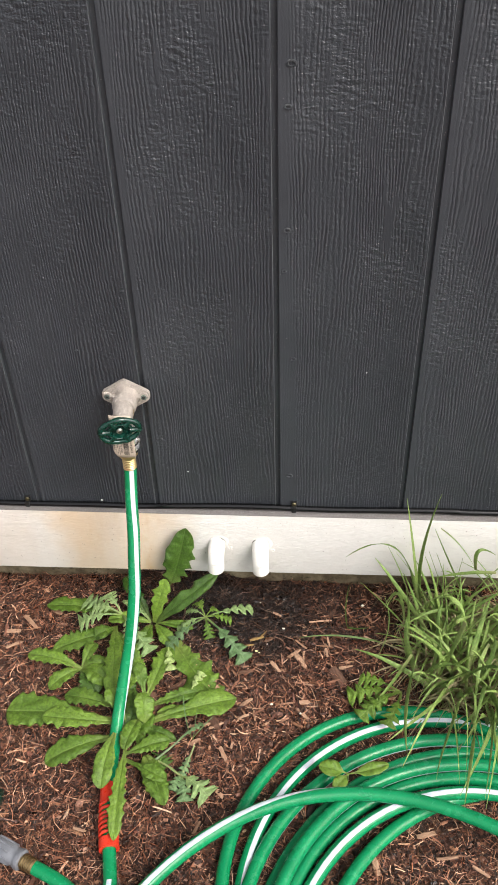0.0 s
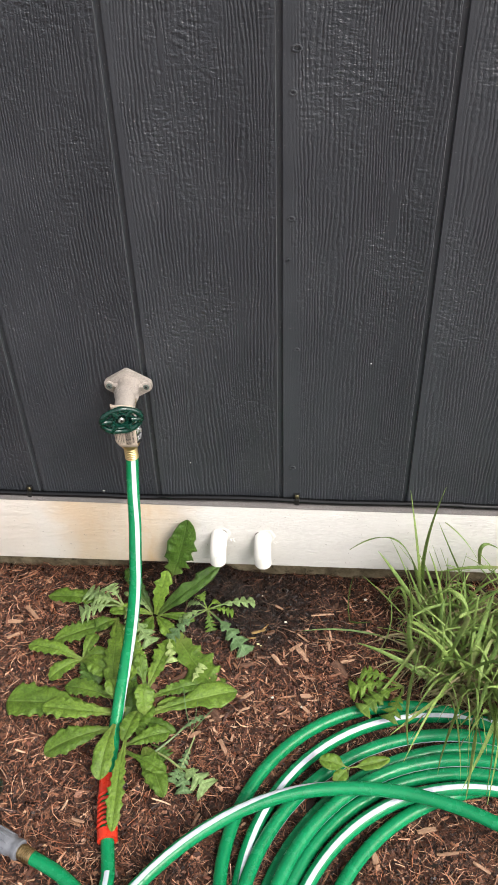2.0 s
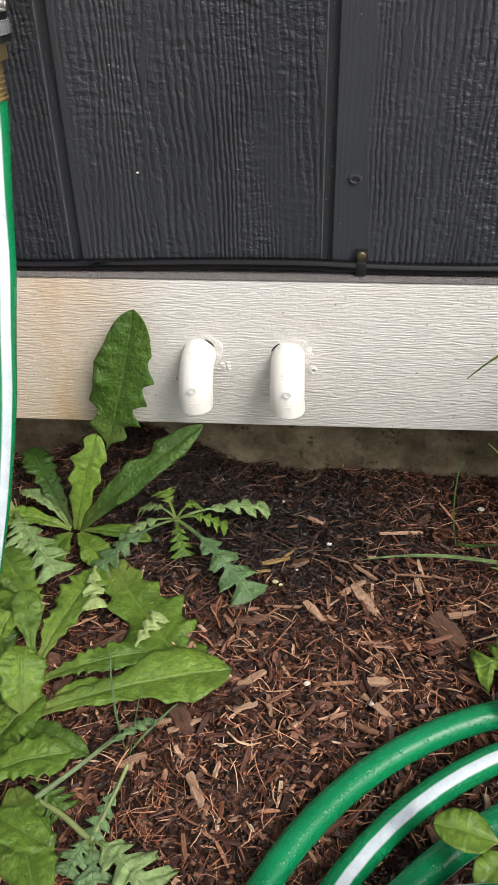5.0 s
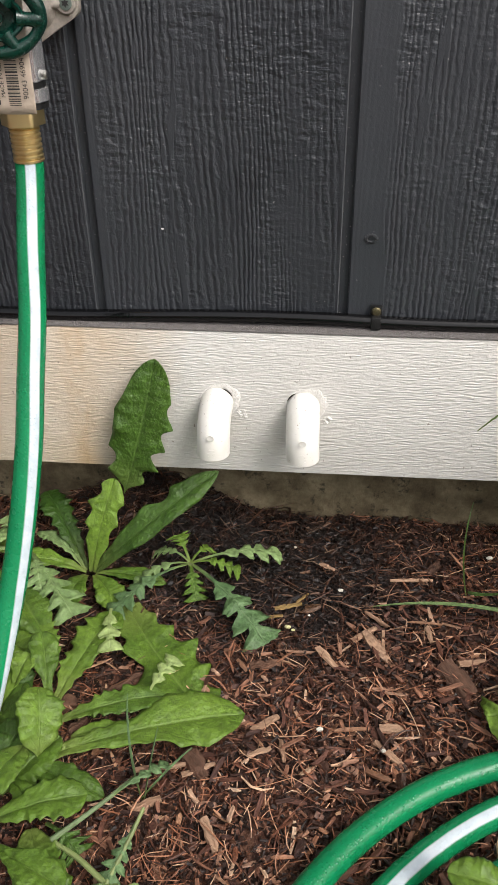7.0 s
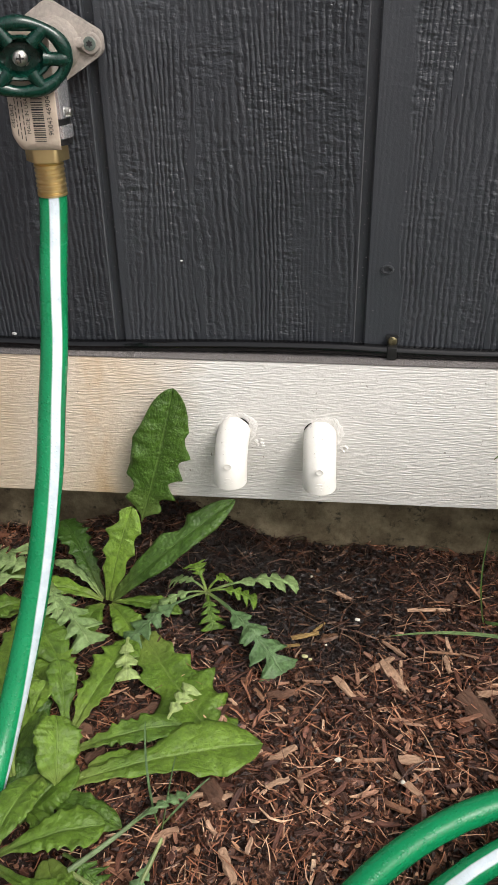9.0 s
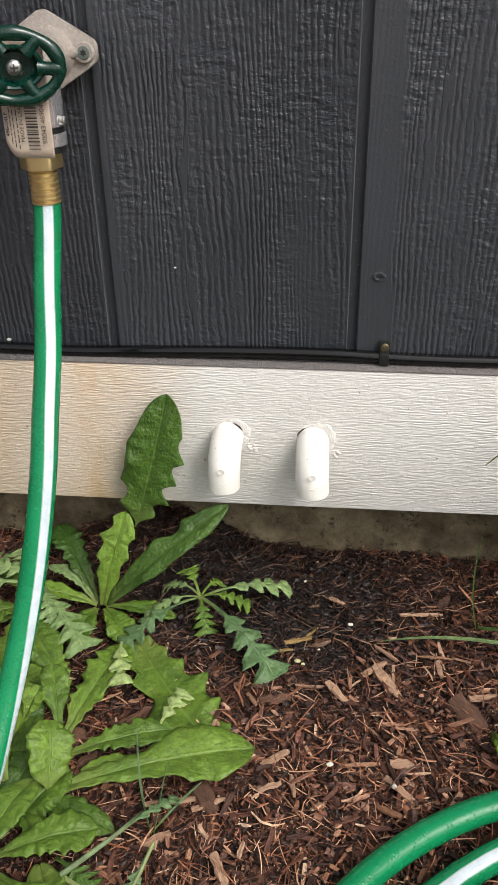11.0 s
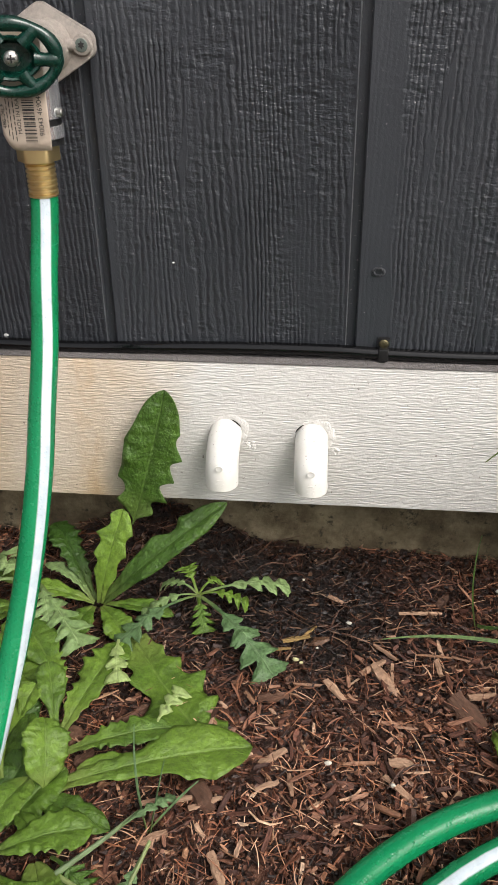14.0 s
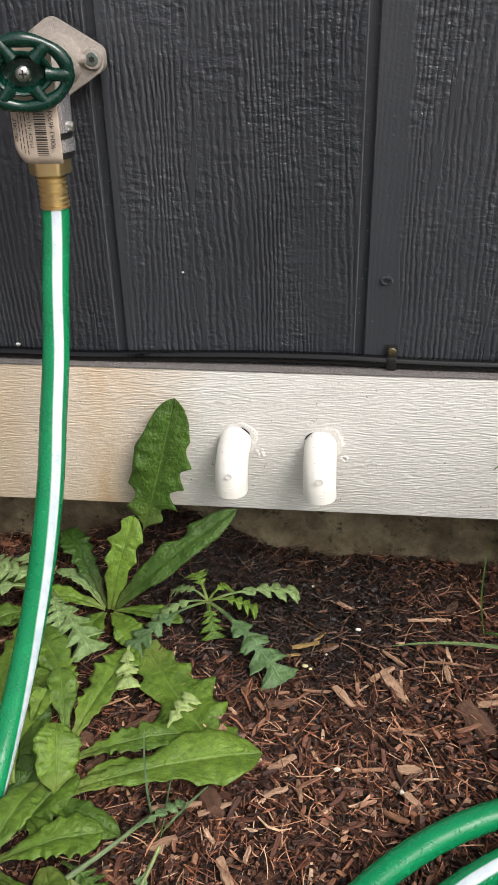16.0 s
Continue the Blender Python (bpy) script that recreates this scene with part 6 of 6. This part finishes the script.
def chip_mesh(seed):
    """A split sliver of bark, lying flat round its own centre."""
    rnd = random.Random(seed)
    length, width, thick = 0.0065 + 0.016 * rnd.random() ** 1.6, rnd.uniform(0.0014, 0.0046), rnd.uniform(0.0008, 0.0020)
    skew, bow = rnd.uniform(-0.5, 0.5), rnd.uniform(-0.08, 0.08) * length
    verts, n = [], 4
    for i in range(n + 1):
        t = i / n
        w = width / 2 * (rnd.uniform(0.35, 0.8) if i in (0, n) else rnd.uniform(0.8, 1.1))
        h = thick / 2 * rnd.uniform(0.6, 1.2)
        for cy, cz in ((-1, -0.8), (-0.75, 1), (0.85, rnd.uniform(0.5, 1.1)), (1, -0.8)):
            verts.append(((t - 0.5) * length + skew * cy * width / 2, cy * w + bow * (1 - (2 * t - 1) ** 2), cz * h))
    faces = [(4 * i + j, 4 * i + (j + 1) % 4, 4 * i + 4 + (j + 1) % 4, 4 * i + 4 + j) for i in range(n) for j in range(4)]
    faces += [(3, 2, 1, 0), (4 * n, 4 * n + 1, 4 * n + 2, 4 * n + 3)]
    me = bpy.data.meshes.new("mulch_chip")
    me.from_pydata(verts, [], faces)
    me.materials.append(MIXED_CHIP)
    return me


kinds = [chip_mesh(k) for k in range(24)]
rnd = random.Random(77)
for k in range(290):
    x, y = rnd.uniform(-0.17, 0.20), -0.02 - 0.36 * rnd.random()
    if math.hypot(0.62 * (x + 0.077), y + 0.025) < 0.09:        # the wet patch keeps its dark crumbs
        y -= 0.12
    chip = new("mulch_chip", kinds[k % 24])
    chip.parent = bed
    chip.matrix_basis = Matrix.Translation((x, y, ground_height(x, y) + rnd.uniform(0.005, 0.0090))) @ Euler((rnd.gauss(0, 0.28), rnd.gauss(0, 0.16), rnd.uniform(0, 6.283))).to_matrix().to_4x4()


def scatter(name, count, lengths, widths, thicks, mat, seed, bend, label, stack=0.008, short=False, broad=0.6):
    """Loose pieces strewn over the bed, each a tapered bent sliver, in one mesh."""
    g = np.random.default_rng(seed)
    x = g.uniform(-0.62, 0.62, count)
    y = g.uniform(-0.66, 0.056, count)
    far = g.random(count) < 0.20
    x = np.where(far, g.normal(0, 1.1, count), x)
    y = np.where(far, np.minimum(0.05, -0.66 + np.abs(g.normal(0, 0.60, count)) * g.choice((-1.0, 0.9), count)), y)
    L = np.clip(np.exp(g.normal(math.log(lengths[0]), lengths[1], count)), 0.003, 0.055)
    W = np.clip(np.exp(g.normal(math.log(widths[0]), widths[1], count)), 0.0006, 0.012)
    W = np.minimum(W, L * broad)
    T = W * g.uniform(thicks[0], thicks[1], count)
    yaw, pitch, lean = g.uniform(0, 2 * math.pi, count), g.normal(0, 0.20, count), g.normal(0, 0.5, count)
    z = np.array([ground_height(a, b) for a, b in zip(x, y)]) + g.uniform(0.0, stack, count) * g.uniform(0.3, 1, count) + 0.001
    curve = g.normal(0, bend, count) * L
    stations = np.array([-0.5, 0.5]) if short else np.array([-0.5, -0.15, 0.2, 0.5])
    n = len(stations)
    taper = np.stack([g.uniform(0.25, 0.9, count), g.uniform(0.8, 1.1, count), g.uniform(0.8, 1.1, count), g.uniform(0.2, 0.8, count)], 1)
    taper = g.uniform(0.08, 1.15, (count, 2)) if short else taper
    ring = np.array([(-1, -0.7), (-0.7, 1), (0.8, 0.8), (1, -0.8)])
    px = np.repeat((stations[None, :, None] * L[:, None, None]), 4, 2)
    mid_off = curve[:, None] * (1 - 4 * stations[None, :] ** 2)
    py = mid_off[:, :, None] + ring[None, None, :, 0] * (W[:, None] / 2 * taper)[:, :, None]
    pz = ring[None, None, :, 1] * (T[:, None] / 2 * taper)[:, :, None] * np.ones((1, n, 1))
    py2 = py * np.cos(lean)[:, None, None] - pz * np.sin(lean)[:, None, None]
    pz2 = py * np.sin(lean)[:, None, None] + pz * np.cos(lean)[:, None, None]
    px3 = px * np.cos(pitch)[:, None, None] + pz2 * np.sin(pitch)[:, None, None]
    pz3 = -px * np.sin(pitch)[:, None, None] + pz2 * np.cos(pitch)[:, None, None]
    X = x[:, None, None] + px3 * np.cos(yaw)[:, None, None] - py2 * np.sin(yaw)[:, None, None]
    Y = y[:, None, None] + px3 * np.sin(yaw)[:, None, None] + py2 * np.cos(yaw)[:, None, None]
    Z = z[:, None, None] + pz3
    Y = np.minimum(Y, 0.057)
    verts = np.stack([X, Y, Z], -1).reshape(-1, 3)
    quads = []
    for s in range(n - 1):
        for j in range(4):
            i = (j + 1) % 4
            quads.append((s * 4 + j, s * 4 + i, s * 4 + 4 + i, s * 4 + 4 + j))
    quads += [(3, 2, 1, 0), (4 * n - 4, 4 * n - 3, 4 * n - 2, 4 * n - 1)]
    faces = (np.array(quads)[None] + (np.arange(count) * 4 * n)[:, None, None]).reshape(-1, 4)
    me = bpy.data.meshes.new(name)
    me.from_pydata(verts.tolist(), [], faces.tolist())
    me.materials.append(mat)
    return tagged(new(name, me), label, "mulch", kind="stuff")


scatter("mulch_chips", 5200, (0.0070, 0.70), (0.0026, 0.60), (0.16, 0.42), MULCH, 5, 0.03, "loose reddish brown bark mulch chips covering the bed", 0.007)
scatter("mulch_flakes", 2300, (0.0080, 0.40), (0.0056, 0.40), (0.10, 0.24), FLAKE, 11, 0.02, "flat wet brown bark flakes on the mulch", 0.006, False, 0.85)
scatter("mulch_fibres", 25000, (0.0150, 0.55), (0.00075, 0.40), (0.5, 0.9), FIBRE, 6, 0.11, "thin shredded bark fibres and needles on the mulch", 0.009)
scatter("mulch_crumbs", 120000, (0.0032, 0.48), (0.0023, 0.48), (0.4, 0.95), CRUMB, 7, 0.0, "small dark crumbs of bark between the chips", 0.006, True, 0.9)
scatter("mulch_slivers", 1000, (0.0125, 0.50), (0.0026, 0.45), (0.25, 0.5), SLIVER, 9, 0.02, "pale split wood slivers scattered over the mulch", 0.010)
